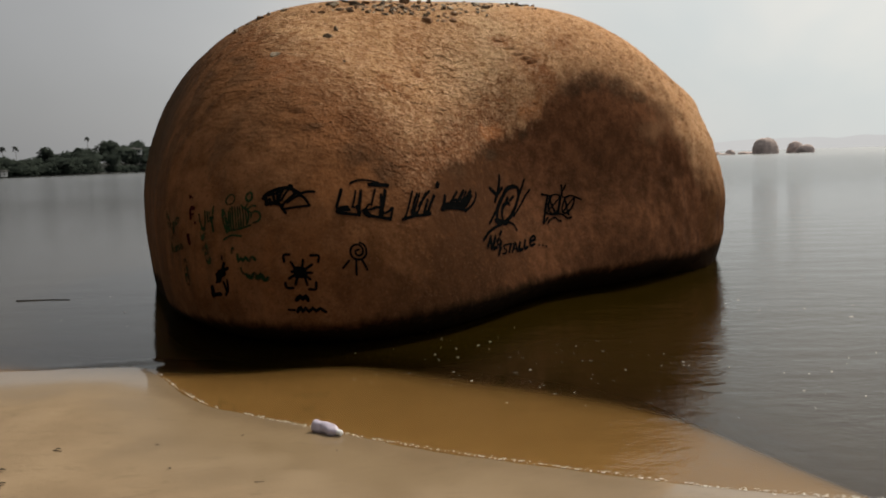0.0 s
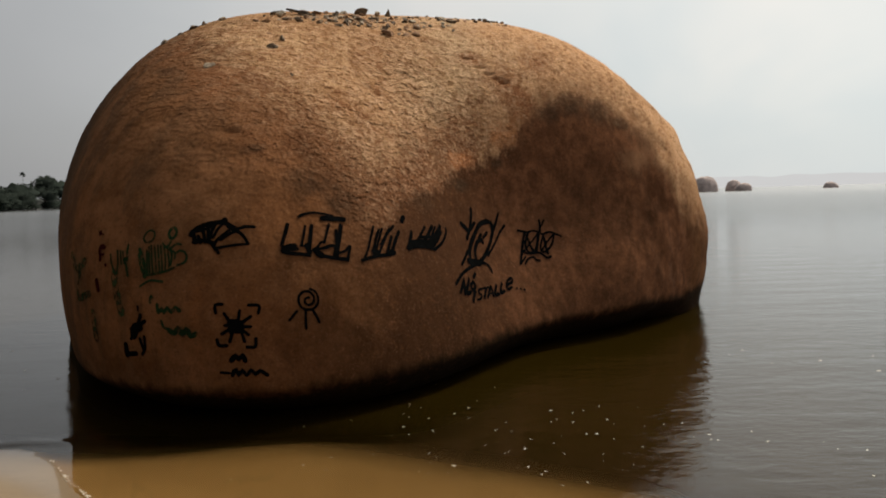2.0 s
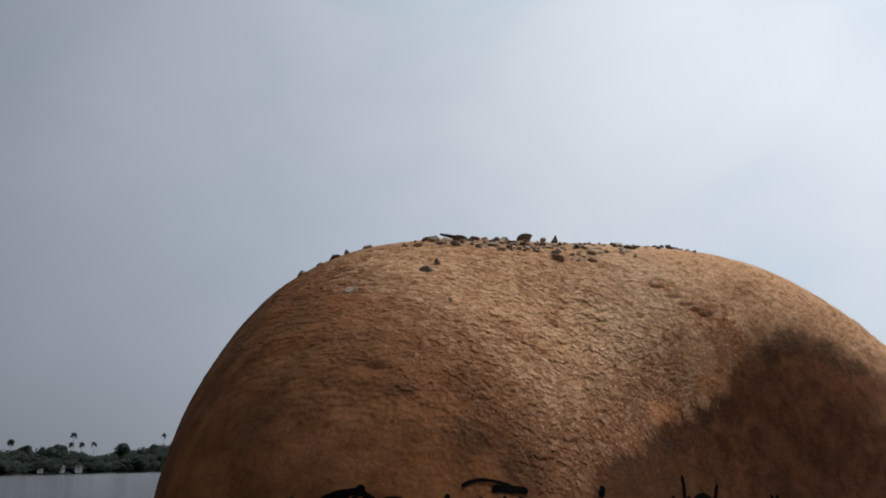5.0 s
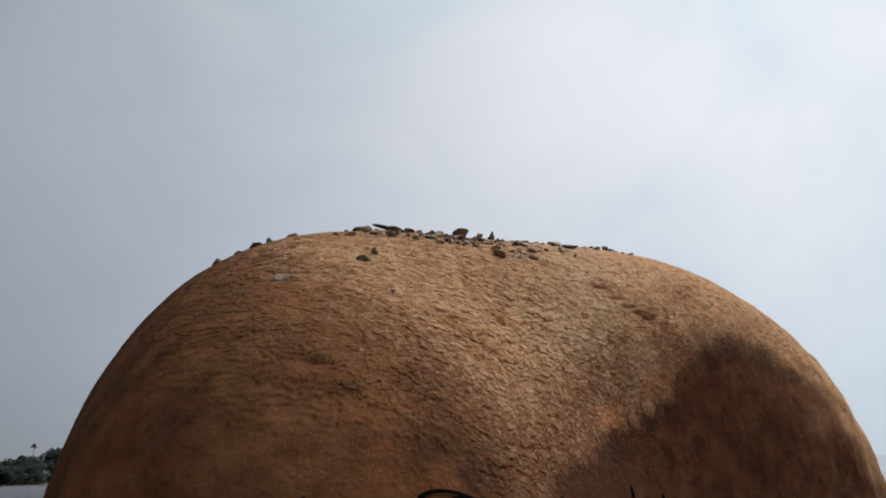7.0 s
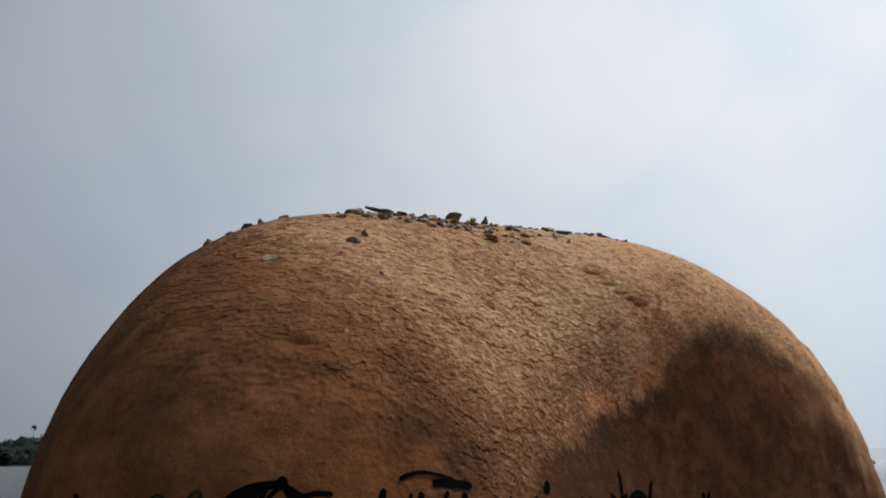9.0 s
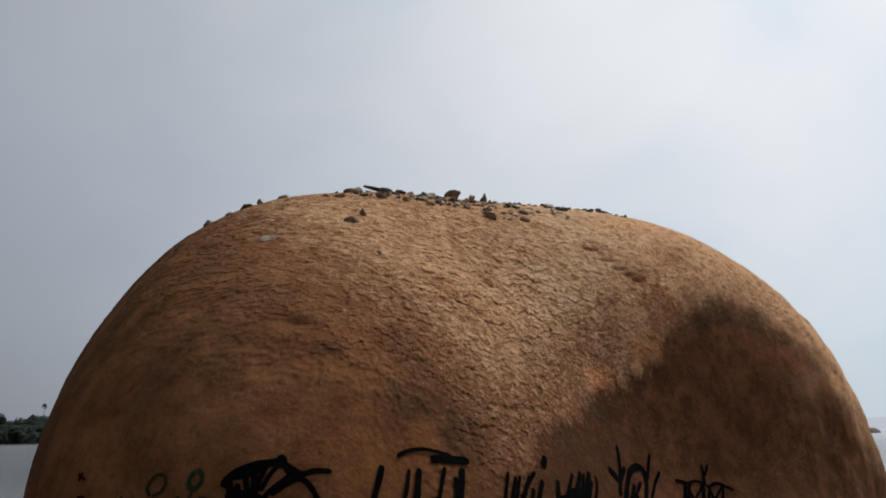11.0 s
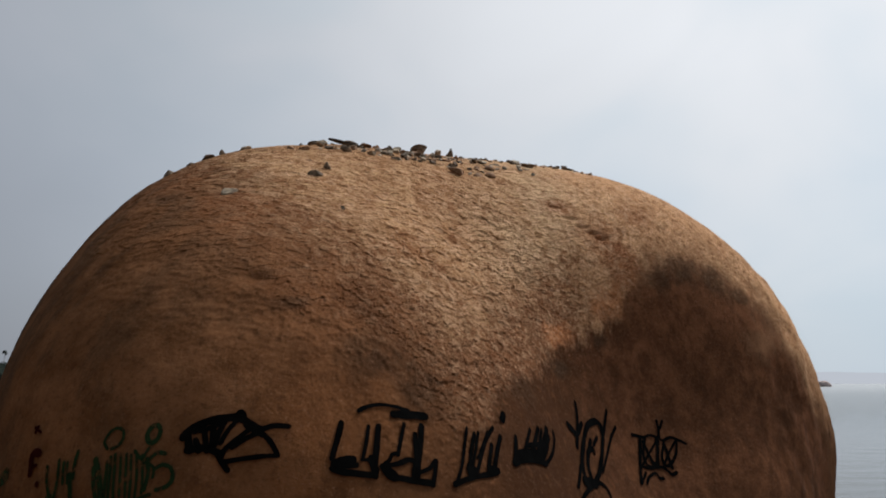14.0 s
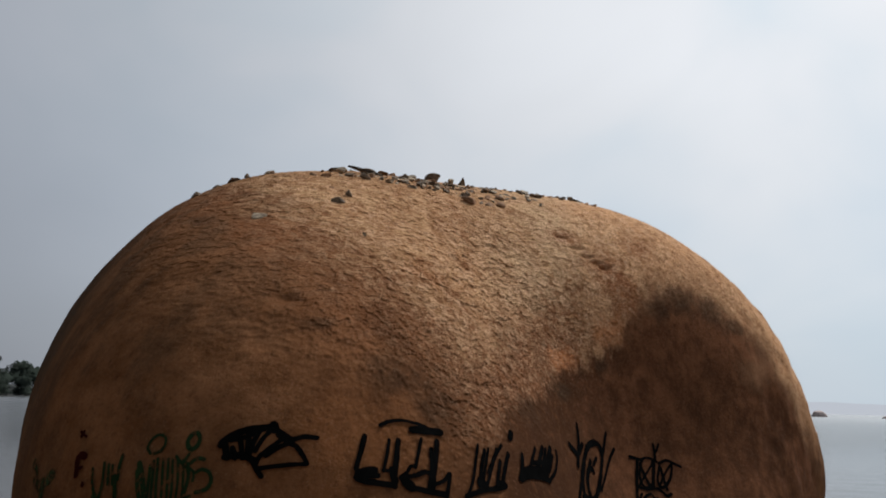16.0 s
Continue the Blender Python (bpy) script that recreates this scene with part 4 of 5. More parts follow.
stroke(ink, 20, (-9.87, 13.14), (-9.69, 12.66), (-9.44, 12.58))
painted("painted_writing", ink, PAINT["green"], "two short green lines of smeared writing")
ink = []
stroke(ink, 70, (-22.3, 19.3), (-21.0, 17.9), (-19.2, 18.4))
stroke(ink, 58, (-20.2, 17.4), (-20.8, 15.5), (-18.4, 15.6))
stroke(ink, 75, (-14.8, 16.9), (-14.4, 15.2), (-13.9, 13.9))
stroke(ink, 79, (-18.0, 14.0), (-17.9, 11.9))
painted("paint_wash", ink, PAINT["wash"], "washed-out pale green paint smears")
ink = []
stroke(ink, 44, (-17.2, 16.6), (-16.9, 15.8))
painted("paint_drip", ink, PAINT["rust"], "dull red paint drips")


# ---- stones lying on the crown ----


def chip(name, size, seed, material, pointed=0.0):
    """One broken stone: a faceted, flattened lump."""
    rng = random.Random(seed)
    bm = bmesh.new()
    bmesh.ops.create_icosphere(bm, subdivisions=3, radius=0.5)
    cuts = [Vector((rng.gauss(0, 1), rng.gauss(0, 1), rng.gauss(0, 0.8))).normalized() for _ in range(8)]
    for v in bm.verts:
        for c in cuts:
            over = v.co.dot(c) - 0.21
            if over > 0:
                v.co -= c * over
        v.co += Vector([rng.uniform(-0.006, 0.006) for _ in range(3)])
        if pointed:
            k = max(0.45, 0.95 - v.co.z * 1.2)
            v.co.x, v.co.y = v.co.x * k, v.co.y * k
        v.co = Vector((v.co.x * size[0], v.co.y * size[1], (v.co.z + 0.3) * size[2])) * 0.92
    me = bpy.data.meshes.new(name)
    bm.to_mesh(me)
    bm.free()
    me.materials.append(material)
    return new(name, me)


def lay(ob, x, y, z, spin, tilt=0.0):
    """Rests a thing on the boulder's skin, sunk a little into it."""
    p = on_rock(x, y, z)
    u = np.array([[*p]]) - MIDDLE
    n = Vector(rock_normal(u / np.linalg.norm(u))[0])
    q = n.to_track_quat("Z", "Y").to_matrix().to_4x4()
    ob.matrix_world = Matrix.Translation(p - n * 0.012) @ q @ pose(0, 0, 0, tilt, 0, spin)
    return ob


STONES = [  # x, y, z, length, depth, height, spin, material, pointed
    (-2.24, 8.84, 2.90, 0.19, 0.13, 0.08, -25, GREY_STONE, 0), (-2.10, 8.87, 2.97, 0.10, 0.09, 0.06, 10, GREY_STONE, 0),
    (-1.98, 8.89, 3.03, 0.19, 0.14, 0.10, 5, GREY_STONE, 0), (-1.88, 8.89, 3.07, 0.07, 0.07, 0.09, 0, GREY_STONE, 1),
    (-1.72, 8.92, 3.12, 0.17, 0.12, 0.09, 20, PALE_STONE, 0), (-1.35, 8.60, 3.01, 0.10, 0.09, 0.06, 40, RUST_STONE, 0),
    (-1.20, 8.95, 3.12, 0.20, 0.15, 0.08, 10, GREY_STONE, 0), (-0.44, 9.37, 3.23, 0.19, 0.14, 0.15, 15, GREY_STONE, 0),
    (-0.62, 9.30, 3.22, 0.12, 0.09, 0.07, 60, PALE_STONE, 0), (-0.20, 9.49, 3.23, 0.07, 0.06, 0.15, 0, GREY_STONE, 1),
    (-0.18, 8.86, 2.93, 0.18, 0.12, 0.08, -12, RUST_STONE, 0), (-0.02, 8.96, 2.95, 0.16, 0.12, 0.05, 8, RUST_STONE, 0),
    (0.07, 9.05, 2.96, 0.14, 0.10, 0.06, -20, RUST_STONE, 0), (-0.30, 9.42, 3.21, 0.13, 0.10, 0.09, 35, PALE_STONE, 0),
    (0.46, 9.53, 3.16, 0.15, 0.11, 0.09, 0, GREY_STONE, 0), (0.82, 9.86, 3.24, 0.12, 0.10, 0.11, 25, GREY_STONE, 0),
]
for k, (x, y, z, a, b, c, spin, material, pointed) in enumerate(STONES):
    ob = lay(chip("stone", (a, b, c * 0.85), 100 + k, material, pointed), x, y, z, spin)
    tagged(ob, "upright pointed grey stone set on the boulder" if pointed else "loose broken stone lying on the boulder's crown",
           "stone", "stones on the boulder")
STONES_MORE = [(-1.11, 8.01, 2.67, 0.14, 0.09, 0.06, 8, GREY_STONE, 0), (-1.07, 8.17, 2.77, 0.10, 0.08, 0.07, -5, GREY_STONE, 0),
               (-1.19, 8.26, 2.84, 0.09, 0.07, 0.04, 0, RUST_STONE, 0), (-1.78, 7.91, 2.61, 0.07, 0.05, 0.02, 30, PALE_STONE, 0),
               (-0.93, 7.68, 2.40, 0.06, 0.05, 0.04, 30, GREY_STONE, 0)]
for k, (x, y, z, a, b, c, spin, material, pointed) in enumerate(STONES_MORE):
    tagged(lay(chip("stone", (a, b, c), 140 + k, material), x, y, z, spin), "small stone chip caught on the boulder's upper slope",
           "stone", "stones on the boulder")
flake = lay(chip("stone_flake", (0.13, 0.11, 0.050), 171, PALE_STONE), -1.55, 7.65, 2.48, 24, 30)
tagged(flake, "pale flat flake of stone lying on the boulder's slope", "stone", "stones on the boulder")
rng = random.Random(5)
kinds = [GREY_STONE, PALE_STONE, RUST_STONE, GREY_STONE]
for k in range(230):
    x = rng.triangular(-1.4, 0.6, -0.5)
    y = 8.62 + 0.42 * (x + 1.4) * 0.9 + rng.triangular(-0.33, 0.5, 0.05)
    if k >= 190:
        x, y = rng.uniform(-0.1, 1.05), 0
        y = 9.55 + 0.33 * x + rng.uniform(-0.1, 0.3)
    a = rng.triangular(0.04, 0.14, 0.07)
    ob = chip("stone", (a, a * rng.uniform(0.6, 0.9), a * rng.uniform(0.3, 0.7)), 200 + k, kinds[k % 4])
    tagged(lay(ob, x, y, 3.15, rng.uniform(0, 180)), "small loose stone in the rubble on the boulder's crown", "stone", "stones on the boulder")

# the flat dark board on top of the rubble
bm = bmesh.new()
outline = [(-0.125, 0.004), (-0.06, -0.030), (0.07, -0.042), (0.118, -0.026), (0.112, 0.030), (0.0, 0.040), (-0.07, 0.026)]
lower = [bm.verts.new((x, y, -0.009)) for x, y in outline]
upper = [bm.verts.new((x * 0.98, y * 0.94, 0.007)) for x, y in outline]
bm.faces.new(lower[::-1])
bm.faces.new(upper)
for k in range(len(outline)):
    n = (k + 1) % len(outline)
    bm.faces.new((lower[k], lower[n], upper[n], upper[k]))
bmesh.ops.bevel(bm, geom=bm.edges[:], offset=0.002, segments=1, affect="EDGES")
board = part("board", bm, DARK_WOOD, None, smooth=False)
spot = on_rock(-1.0, 8.95, 3.14)
board.matrix_world = Matrix.Translation(spot + Vector((-0.01, 0, 0.022))) @ pose(0, 0, 0, 4, 13, 8)
tagged(board, "short dark weathered board lying over the rubble", "board")
stub = lay(chip("stone", (0.20, 0.15, 0.075), 190, GREY_STONE), -0.98, 8.95, 3.14, 10)
tagged(stub, "dark stone under the weathered board", "stone", "stones on the boulder")

# ---- the bottle on the sand ----


def bottle(base, neck):
    a, b = Vector(base), Vector(neck)
    thing = new("plastic_bottle")
    bm = lathe([(0.000, 0.012), (0.003, 0.026), (0.010, 0.034), (0.030, 0.0365), (0.060, 0.0355), (0.066, 0.034), (0.072, 0.0355),
                (0.110, 0.0365), (0.148, 0.036), (0.165, 0.032), (0.182, 0.024), (0.194, 0.016), (0.200, 0.0135), (0.212, 0.0135)], 28)
    for v in bm.verts:  # dents
        for at, size, depth in (((0.085, -0.02, 0.036), 0.030, 0.017), ((0.145, 0.015, 0.034), 0.024, 0.015), ((0.04, 0.03, 0.02), 0.024, 0.012), ((0.11, -0.036, 0.0), 0.022, 0.012), ((0.02, -0.02, 0.03), 0.02, 0.010)):
            away = (v.co - Vector(at)).length / size
            v.co.yz *= 1 - depth / 0.036 * math.exp(-away * away)
    part("body", bm, BOTTLE, thing, "dented milky white plastic")
    part("cap", lathe([(0.206, 0.0145), (0.208, 0.0158), (0.224, 0.0158), (0.2265, 0.014)], 20), CAP, thing, "white screw cap")
    part("collar", lathe([(0.199, 0.0135), (0.200, 0.0172), (0.203, 0.0172), (0.204, 0.0135)], 20), CAP, thing)
    d = b - a
    thing.matrix_world = Matrix.Translation(a) @ Vector((d.x, d.y, 0)).to_track_quat("X", "Z").to_matrix().to_4x4() @ pose(0, 0, 0, 40, 4, 0)
    return tagged(thing, "dented white plastic bottle lying at the water's edge", "bottle")


bottle((-0.750, 4.462, 0.034), (-0.555, 4.332, 0.034)).scale = (0.90, 1.05, 1.05)

# ---- bits on the sand ----


def twig(points, radius, material=DARK_WOOD, name="twig"):
    bm = bmesh.new()
    ring0 = None
    n = 7
    for k, p in enumerate(points):
        p = Vector(p)
        r = radius * (1 - 0.5 * k / (len(points) - 1))
        d = (Vector(points[min(k + 1, len(points) - 1)]) - Vector(points[max(k - 1, 0)])).normalized()
        s = d.orthogonal().normalized()
        o = d.cross(s)
        ring = [bm.verts.new(p + (s * math.cos(2 * math.pi * j / n) + o * math.sin(2 * math.pi * j / n)) * r) for j in range(n)]
        if ring0:
            for j in range(n):
                bm.faces.new((ring0[j], ring0[(j + 1) % n], ring[(j + 1) % n], ring[j]))
        else:
            bm.faces.new(ring[::-1])
        ring0 = ring
    bm.faces.new(ring0)
    return part(name, bm, material, None)


def curled_leaf(x, y, length, spin, seed):
    rng = random.Random(seed)
    bm = bmesh.new()
    rows_ = []
    for i in range(7):
        f = i / 6
        half = length * 0.24 * math.sin(math.pi * (0.08 + 0.86 * f)) * rng.uniform(0.85, 1.1)
        lift = length * (0.10 * math.sin(f * math.pi) + 0.05 * rng.random())
        rows_.append([bm.verts.new((length * (f - 0.5), half * s_, lift + abs(s_) * half * 0.5 + 0.002)) for s_ in (-1, 0, 1)])
    for a, b in zip(rows_, rows_[1:]):
        for j in range(2):
            bm.faces.new((a[j], a[j + 1], b[j + 1], b[j]))
    bmesh.ops.solidify(bm, geom=bm.faces[:], thickness=0.0015)
    ob = part("dead_leaf", bm, LITTER, None)
    z = float(sand_height(np.array([x]), np.array([y]))[0])
    ob.matrix_world = pose(x, y, z + 0.001, 0, 0, spin)
    return tagged(ob, "small curled dead brown leaf lying on the sand", "leaf", "litter on the sand")


for k, (x, y, size, spin) in enumerate([(-2.00, 4.10, 0.035, 20), (-1.53, 4.21, 0.022, 10), (-0.57, 4.11, 0.014, 120), (-2.02, 3.62, 0.05, 65),
                                        (-2.12, 3.80, 0.04, 5), (-1.34, 3.86, 0.025, 140), (-1.12, 4.36, 0.02, 30)]):
    curled_leaf(x, y, size, spin, 20 + k)

for way in ([(-2.02, 4.09, 0.055), (-2.0, 4.085, 0.06), (-1.97, 4.08, 0.054)], [(-0.88, 3.68, 0.028), (-0.865, 3.68, 0.031), (-0.84, 3.685, 0.027)],
            [(-2.0, 3.58, 0.07), (-1.985, 3.53, 0.072), (-1.99, 3.49, 0.07)]):
    tagged(twig([(a, b, float(sand_height(np.array([a]), np.array([b]))[0]) + 0.004) for a, b, c in way], 0.0025),
           "short dark twig lying on the pale sand", "twig", "litter on the sand")
stick = twig([(-5.06, 9.20, 0.002), (-4.90, 9.215, 0.002), (-4.66, 9.225, 0.003), (-4.43, 9.19, 0.002)], 0.009, name="floating_stick")
tagged(stick, "thin dark stick floating on the grey water", "stick")

# ---- foam ----


def foam_mesh(name, spots, label):
    verts, faces = [], []
    rng = random.Random(11)
    for x, y, r, stretch_, spin in spots:
        base, n = len(verts), 8
        z = max(float(bed(np.array([x]), np.array([y]))[0]), 0.0)
        verts.append((x, y, z + 0.004 + r * 0.18))
        c, s_ = math.cos(spin), math.sin(spin)
        for k in range(n):
            a, rr = 2 * math.pi * k / n, r * rng.uniform(0.6, 1.25)
            u, v = rr * math.cos(a) * stretch_, rr * math.sin(a)
            verts.append((x + u * c - v * s_, y + u * s_ + v * c, z + 0.003))
        for k in range(n):
            faces.append((base, base + 1 + k, base + 1 + (k + 1) % n))
    return tagged(mesh_object(name, verts, faces, FOAM), label, "foam", kind="stuff")


rng = random.Random(3)
spots = []
for k in range(620):
    x = rng.uniform(-2.1, 2.4)
    y = float(np.interp(x, SHORE_X, SHORE_Y))
    if layers(np.array([[x * 7, 0.5, 0.5]]), 83, 2)[0] > 0.38:
        spots.append((x, y + rng.gauss(0.0, 0.010), rng.uniform(0.002, 0.0062), rng.uniform(0.9, 1.8), -0.55 + rng.gauss(0, 0.3)))
foam_mesh("foam_line", spots, "thin broken line of pale foam along the water's edge")
spots = []
for k in range(210):
    x = rng.uniform(-1.4, 3.6)
    y = 5.9 - 0.35 * x + rng.gauss(0, 0.55)
    if y > float(np.interp(x, SHORE_X, SHORE_Y)) + 0.1 and layers(np.array([[x * 1.6, y * 2.2, 0.5]]), 87, 2)[0] > 0.5:
        spots.append((x, y, rng.uniform(0.002, 0.0055), rng.uniform(1.0, 2.4), rng.gauss(0, 0.6)))
for k in range(30):
    spots.append((rng.uniform(2.5, 6.5), rng.uniform(4.5, 8.5), rng.uniform(0.004, 0.009), rng.uniform(1, 2.5), rng.gauss(0, 0.6)))
for k in range(10):
    spots.append((rng.uniform(-6.0, -2.6), rng.uniform(6.5, 10.0), rng.uniform(0.004, 0.010), rng.uniform(1, 3), rng.gauss(0, 0.4)))
foam_mesh("foam_flecks", spots, "scattered pale foam flecks drifting on the water")

# ---- rocks out in the bay ----


def bay_rock(azimuth_, away, wide, tall, seed, slope=0.0, label="weathered grey-brown granite rock out in the bay"):
    n, m_ = 44, 20
    a, h = np.meshgrid(np.linspace(0, 2 * np.pi, n, endpoint=False), np.linspace(-0.35, np.pi / 2 - 0.001, m_))
    a, h = a.ravel(), h.ravel()
    u = np.stack([np.cos(a) * np.cos(h) ** 1.05, np.sin(a) * np.cos(h) ** 1.05, np.sin(h)], 1)
    k = 0.80 + 0.40 * layers(u * 1.4 + seed, seed, 4)
    p = u * k[:, None] * np.array([wide / 2, wide * 0.4, tall])
    p[:, 2] *= 1 + slope * p[:, 0] / wide
    q = radians(azimuth_)
    ob = grid_object("bay_rock", p, m_, n, FAR_ROCK, wrap=True)
    ob.matrix_world = Matrix.Translation((away * math.sin(q), away * math.cos(q), 0)) @ pose(0, 0, 0, 0, 0, -azimuth_)
    return tagged(ob, label, "rock", "rocks in the bay")


bay_rock(20.75, 320, 9.4, 6.0, 3)
bay_rock(22.55, 324, 6.6, 4.3, 8)
bay_rock(23.15, 318, 6.4, 2.9, 14)
bay_rock(18.55, 322, 3.6, 1.9, 5)
bay_rock(19.4, 324, 4.6, 1.0, 6)
bay_rock(17.6, 326, 4.5, 1.3, 7)
bay_rock(18.3, 300, 3.2, 0.5, 9, label="low rock ledge just above the bay water")
bay_rock(19.75, 330, 5.0, 0.8, 16, label="low rock ledge just above the bay water")
bay_rock(18.0, 312, 4.2, 0.6, 17, label="low rock ledge just above the bay water")
bay_rock(28.45, 400, 6.6, 2.7, 11)
bay_rock(32.1, 400, 2.6, 0.9, 12, label="small far rock breaking the bay's surface")

# ---- far shore on the left ----


def shore_at(azimuth_):
    """How far off the wooded bank stands in a direction."""
    return float(np.interp(azimuth_, [-75, -50, -35, -30, -26, -22, -12], [150, 190, 245, 285, 320, 400, 520]))


def bank_place(azimuth_, back=0.0):
    d = shore_at(azimuth_) + back
    return Vector((d * math.sin(radians(azimuth_)), d * math.cos(radians(azimuth_)), 0))


points = []
azs = np.linspace(-75, -12, 140)
for back, z in ((-1.5, -0.4), (0.5, 0.15), (3, 0.6), (14, 2.0), (60, 5.0), (140, 4.0), (200, -1.0)):
    for a in azs:
        p = bank_place(a, back + 3.0 * (noise.noise((a * 0.8, 1, 0))))
        points.append((p.x, p.y, z))
bank = grid_object("far_bank", np.array(points), 7, len(azs), LAND)
tagged(bank, "low earthy bank of the far wooded shore", "shore", kind="structure")


def clump(rng, at, size, verts, faces):
    """One tuft of leaves: a small ragged eight-sided lump."""
    base = len(verts)
    for d in ((1, 0, 0), (-1, 0, 0), (0, 1, 0), (0, -1, 0), (0, 0, 0.8), (0, 0, -0.6)):
        k = size * rng.uniform(0.6, 1.25)
        verts.append((at[0] + d[0] * k + rng.gauss(0, size * 0.15), at[1] + d[1] * k + rng.gauss(0, size * 0.15),
                      at[2] + d[2] * k + rng.gauss(0, size * 0.15)))
    for a, b, c in ((0, 2, 4), (2, 1, 4), (1, 3, 4), (3, 0, 4), (2, 0, 5), (1, 2, 5), (3, 1, 5), (0, 3, 5)):
        faces.append((base + a, base + b, base + c))


def crown(rng, centre, wide, tall, count, verts, faces, size, normals):
    """Tufts on the lobes of a crown; the leaves face outwards from the crown's middle."""
    lobes = [(Vector((rng.uniform(-0.32, 0.32) * wide, rng.uniform(-0.32, 0.32) * wide, rng.uniform(-0.25, 0.35) * tall)), rng.uniform(0.45, 0.7))
             for _ in range(7)]
    for lobe, r in lobes:  # the shaded leaf mass inside
        clump(rng, centre + lobe * 0.9, 0.34 * min(wide, tall), verts, faces)
    for k in range(count):
        lobe, r = lobes[k % 7]
        d = Vector((rng.gauss(0, 1), rng.gauss(0, 1), rng.gauss(0, 1))).normalized() * rng.uniform(0.75, 1.05) * r
        at = centre + lobe + Vector((d.x * wide * 0.5, d.y * wide * 0.5, d.z * tall * 0.5))
        clump(rng, at, size * rng.uniform(0.7, 1.3), verts, faces)
    for v in verts[len(normals):]:
        d = Vector(v) - centre
        normals.append(Vector((0.5 * d.x / wide, 0.5 * d.y / wide, 0.5 * d.z / tall + 0.22)).normalized())


# the tops of the wood, as degrees round and metres high
WOOD_AZ = [-75, -45, -36, -34, -32, -31, -30, -28.6, -27.6, -27, -26, -25, -24.4, -23.6, -22.5, -21.5, -19, -12]
WOOD_Z = [9, 9, 8.6, 8.0, 8.6, 9.2, 8.8, 7.0, 7.4, 9.8, 11.4, 11.0, 14.5, 15.6, 15.4, 16, 17, 18]
rng = random.Random(8)
verts, faces, facing = [], [], []
for k in range(230):
    a = rng.uniform(-50, -15) if k < 200 else rng.uniform(-75, -50)
    back = rng.choice((3, 8, 16, 28)) + rng.uniform(-2, 3)
    top = float(np.interp(a, WOOD_AZ, WOOD_Z)) * rng.uniform(0.66, 0.90) * (0.72 if back < 6 else 1.0)
    wide = rng.uniform(6, 11) * (0.8 + shore_at(a) / 1500)
    p = bank_place(a, back)
    p.z = top - 0.36 * top
    crown(rng, p, wide, top * 0.72, 380, verts, faces, 0.34, facing)
for k in range(260):  # undergrowth along the bank
    a = rng.uniform(-50, -15)
    p = bank_place(a, rng.uniform(1.5, 6))
    p.z = 1.9
    crown(rng, p, rng.uniform(4, 7), rng.uniform(2.4, 3.6), 70, verts, faces, 0.38, facing)
tagged(mesh_object("far_wood", verts, faces, LEAVES, normals=facing), "dark hazy green wood along the far shore", "trees", kind="stuff")


def broad_tree(azimuth_, back, tall, wide, seed):
    rng_ = random.Random(seed)
    thing = new("tree")
    p = bank_place(azimuth_, back)
    thing.location = (p.x, p.y, 0.8)
    trunk = twig([(0, 0, -0.6), (0.2, 0, tall * 0.3), (0.1, 0.2, tall * 0.62), (0.3, 0.1, tall * 0.8)], tall * 0.035, BARK, "trunk")
    trunk.parent = thing
    v, f, out = [], [], []
    crown(rng_, Vector((0, 0, tall * 0.70)), wide, tall * 0.50, 650, v, f, 0.36, out)
    mesh_object("crown", v, f, LEAVES, parent=thing, normals=out)
    return tagged(thing, "broad dark-leaved tree standing above the far wood", "tree", "trees on the far shore")


for k, (a, back, tall, wide) in enumerate([(-27.2, 14, 9.6, 6.5), (-31.0, 14, 8.8, 4.6), (-23.7, 14, 13.6, 9.5), (-21.6, 20, 14.4, 11.0),
                                           (-32.8, 12, 7.8, 4.0), (-35.6, 12, 7.5, 5.0), (-25.6, 15, 9.6, 6.5)]):
    broad_tree(a, back, tall, wide, 60 + k)


def palm(azimuth_, back, tall, seed, spread_=1.2):
    rng_ = random.Random(seed)
    thing = new("palm_tree")
    p = bank_place(azimuth_, back)
    thing.location = (p.x, p.y, 0.8)
    lean = rng_.uniform(-0.6, 0.6)
    trunk = twig([(0, 0, -0.6), (lean * 0.3, 0, tall * 0.4), (lean * 0.7, 0.1, tall * 0.75), (lean, 0.1, tall)], 0.11, BARK, "trunk")
    trunk.parent = thing
    v, f = [], []
    for k in range(22):
        a, rise = rng_.uniform(0, 2 * math.pi), rng_.uniform(-0.5, 1.1)
        for j in range(6):
            t0, t1 = j / 6, (j + 1) / 6
            row = []
            for t_ in (t0, t1):
                r = spread_ * t_ * (1 - 0.25 * rise * rise)
                z = tall + spread_ * (rise * t_ - 0.95 * t_ * t_)
                w_ = 0.34 * math.sin(math.pi * (0.12 + 0.83 * t_))
                for s_ in (-1, 1):
                    row.append((lean + r * math.cos(a) - s_ * w_ * math.sin(a), 0.1 + r * math.sin(a) + s_ * w_ * math.cos(a), z - 0.14 * abs(s_)))
            base = len(v)
            v.extend(row)
            f.append((base, base + 1, base + 3, base + 2))
    mesh_object("crown", v, f, PALM_LEAVES, smooth=False, parent=thing)
    return tagged(thing, "tall slim palm rising above the far wood", "palm tree", "palms on the far shore")


for k, (a, back, tall) in enumerate([(-24.85, 10, 14.0), (-30.15, 10, 12.0), (-28.95, 10, 9.3), (-33.7, 8, 8.8), (-30.35, 16, 9.0),
                                     (-29.75, 16, 9.2)]):
    palm(a, back, tall, 30 + k)


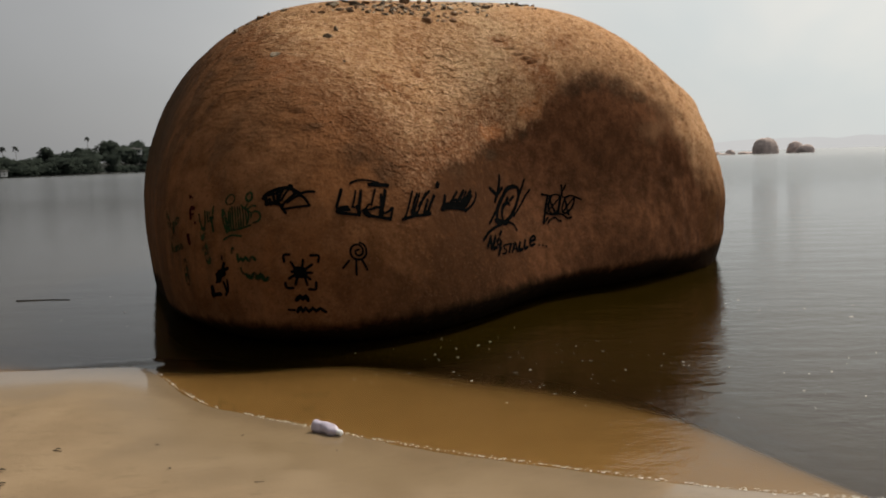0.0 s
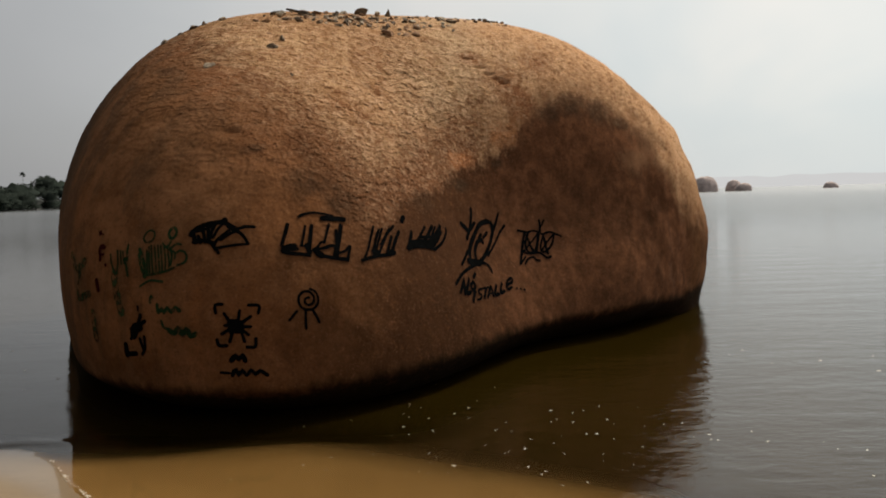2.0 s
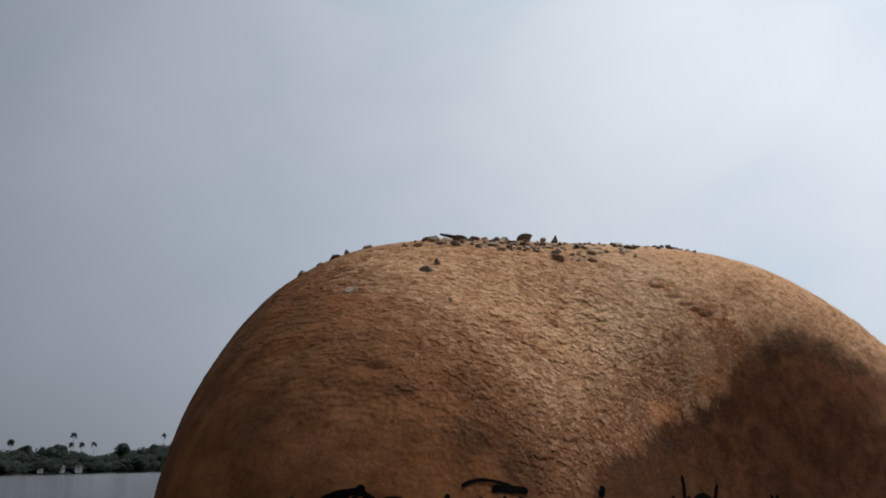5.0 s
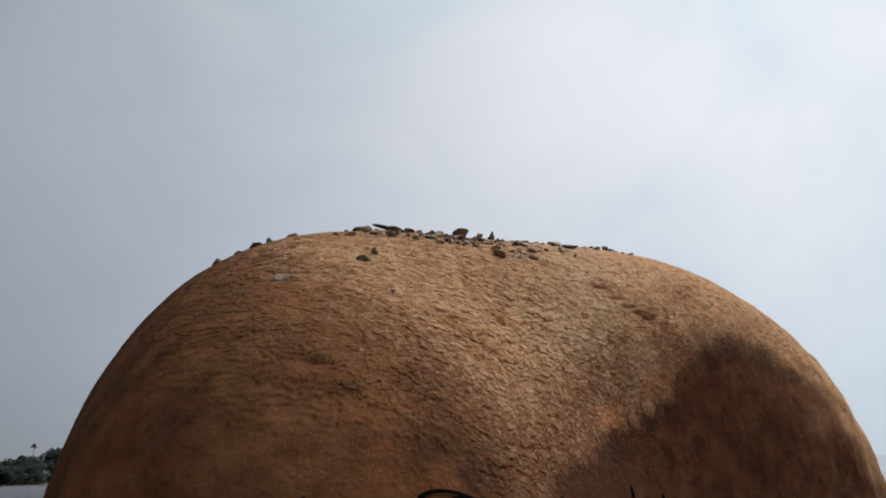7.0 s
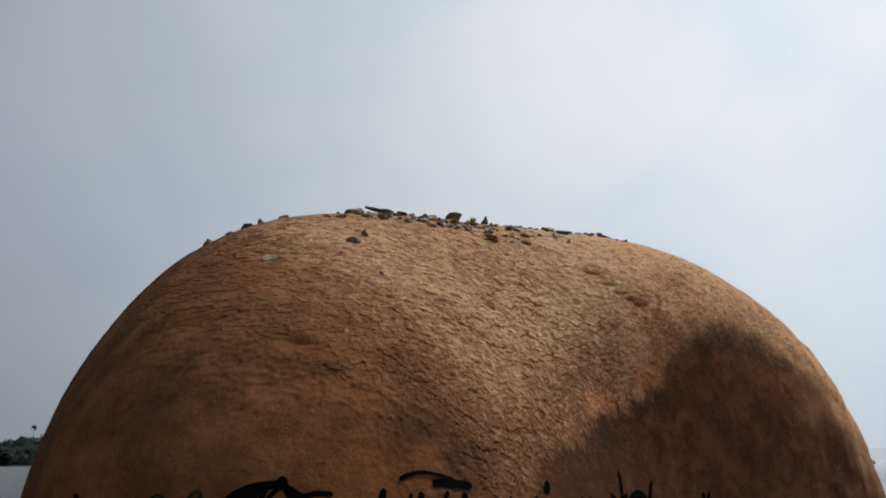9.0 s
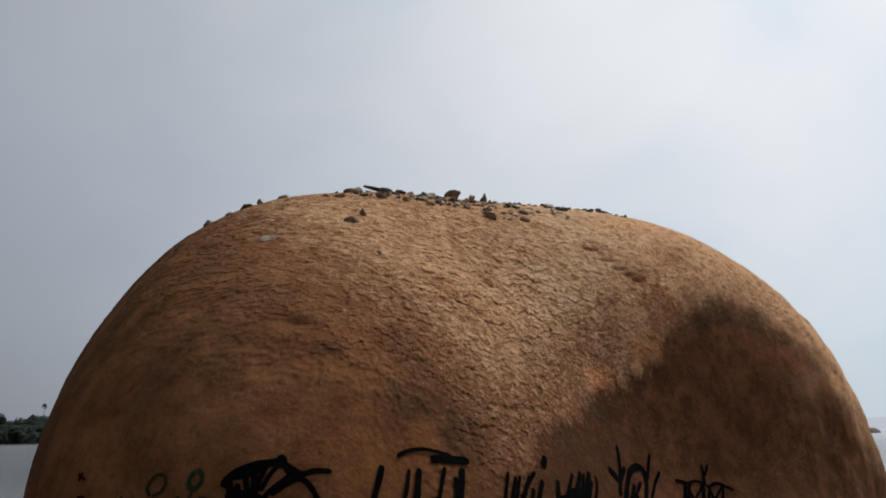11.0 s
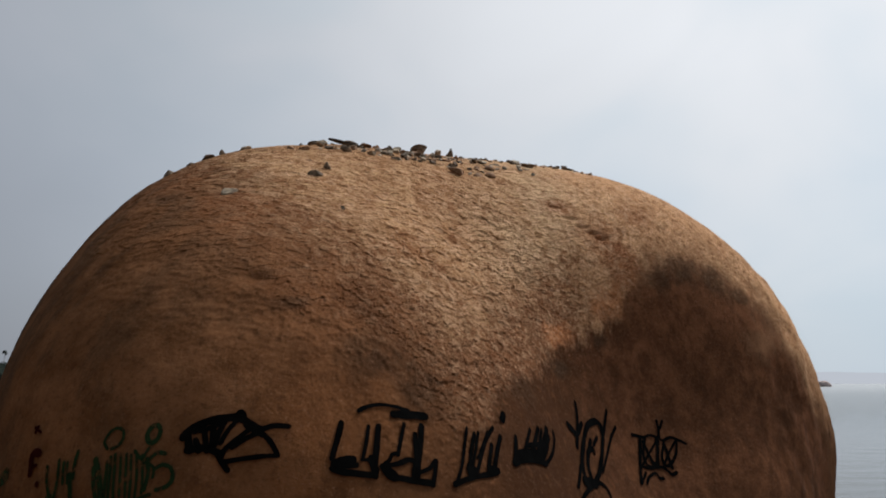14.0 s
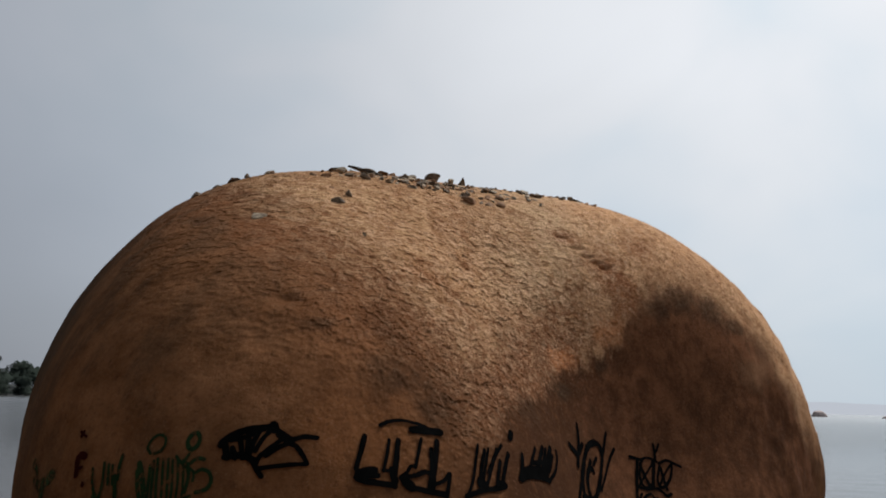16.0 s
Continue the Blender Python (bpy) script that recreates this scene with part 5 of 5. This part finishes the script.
def house(azimuth_, back, wide, deep, tall, ground_z, label, windows=2):
    thing = new("house")
    p = bank_place(azimuth_, back)
    thing.matrix_world = Matrix.Translation((p.x, p.y, ground_z)) @ pose(0, 0, 0, 0, 0, -azimuth_)
    bm = bmesh.new()
    bmesh.ops.create_cube(bm, size=1.0, matrix=pose(0, 0, tall / 2) @ Matrix.Diagonal((wide, deep, tall, 1)))
    part("wall", bm, WHITEWASH, thing, smooth=False)
    bm = bmesh.new()
    e, r = 0.35, tall * 0.42
    low = [bm.verts.new((sx * (wide / 2 + e), sy * (deep / 2 + e), tall - 0.05)) for sx, sy in ((-1, -1), (1, -1), (1, 1), (-1, 1))]
    lid = [bm.verts.new((sx * (wide / 2 + e), sy * (deep / 2 + e), tall + 0.12)) for sx, sy in ((-1, -1), (1, -1), (1, 1), (-1, 1))]
    ridge = [bm.verts.new((sx * wide * 0.36, 0, tall + r)) for sx in (-1, 1)]
    bm.faces.new(low[::-1])
    for j in range(4):
        bm.faces.new((low[j], low[(j + 1) % 4], lid[(j + 1) % 4], lid[j]))
    bm.faces.new((lid[0], lid[1], ridge[1], ridge[0]))
    bm.faces.new((lid[2], lid[3], ridge[0], ridge[1]))
    bm.faces.new((lid[1], lid[2], ridge[1]))
    bm.faces.new((lid[3], lid[0], ridge[0]))
    part("roof", bm, ROOF, thing, "weathered tiled roof", smooth=False)
    for j in range(windows):
        bm = bmesh.new()
        x = wide * ((j + 0.5) / windows - 0.5)
        bmesh.ops.create_cube(bm, size=1.0, matrix=pose(x, -deep / 2 - 0.01, tall * 0.52) @ Matrix.Diagonal((wide * 0.13, 0.08, tall * 0.4, 1)))
        part("window", bm, DARK_GLASS, thing, "dark window", smooth=False)
    return tagged(thing, label, "house", "houses on the far shore")


house(-22.15, 9, 8.5, 5, 2.6, 8.2, "pale house with a weathered roof among the far trees", 3)
house(-30.7, -0.4, 1.6, 1.6, 1.5, 0.4, "tiny white hut at the water's edge on the far shore", 1)
house(-29.75, -0.4, 2.0, 1.8, 1.6, 0.4, "small white hut below the wood on the far shore", 1)
house(-31.9, -0.2, 1.6, 1.6, 1.3, 0.4, "tiny pale hut half hidden under the far trees", 1)

# ---- hills across the bay ----
points = []
azs = np.linspace(-12, 80, 260)
for k, f in enumerate((0.0, 0.55, 1.0)):
    for a in azs:
        q = radians(a)
        h = 30 + 14 * (noise.noise((a * 0.16, 3, 0)) * 0.5 + 0.5) + 5 * noise.noise((a * 0.7, 5, 0))
        h *= float(np.interp(a, [-12, 10, 20, 30, 80], [0.4, 0.7, 1.0, 1.0, 0.8]))
        d = 2700 + 260 * f
        points.append((d * math.sin(q), d * math.cos(q), h * f - 1.0))
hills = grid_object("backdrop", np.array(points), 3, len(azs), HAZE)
tagged(hills, "pale lilac-grey hills lost in haze across the bay", "hills", kind="structure")
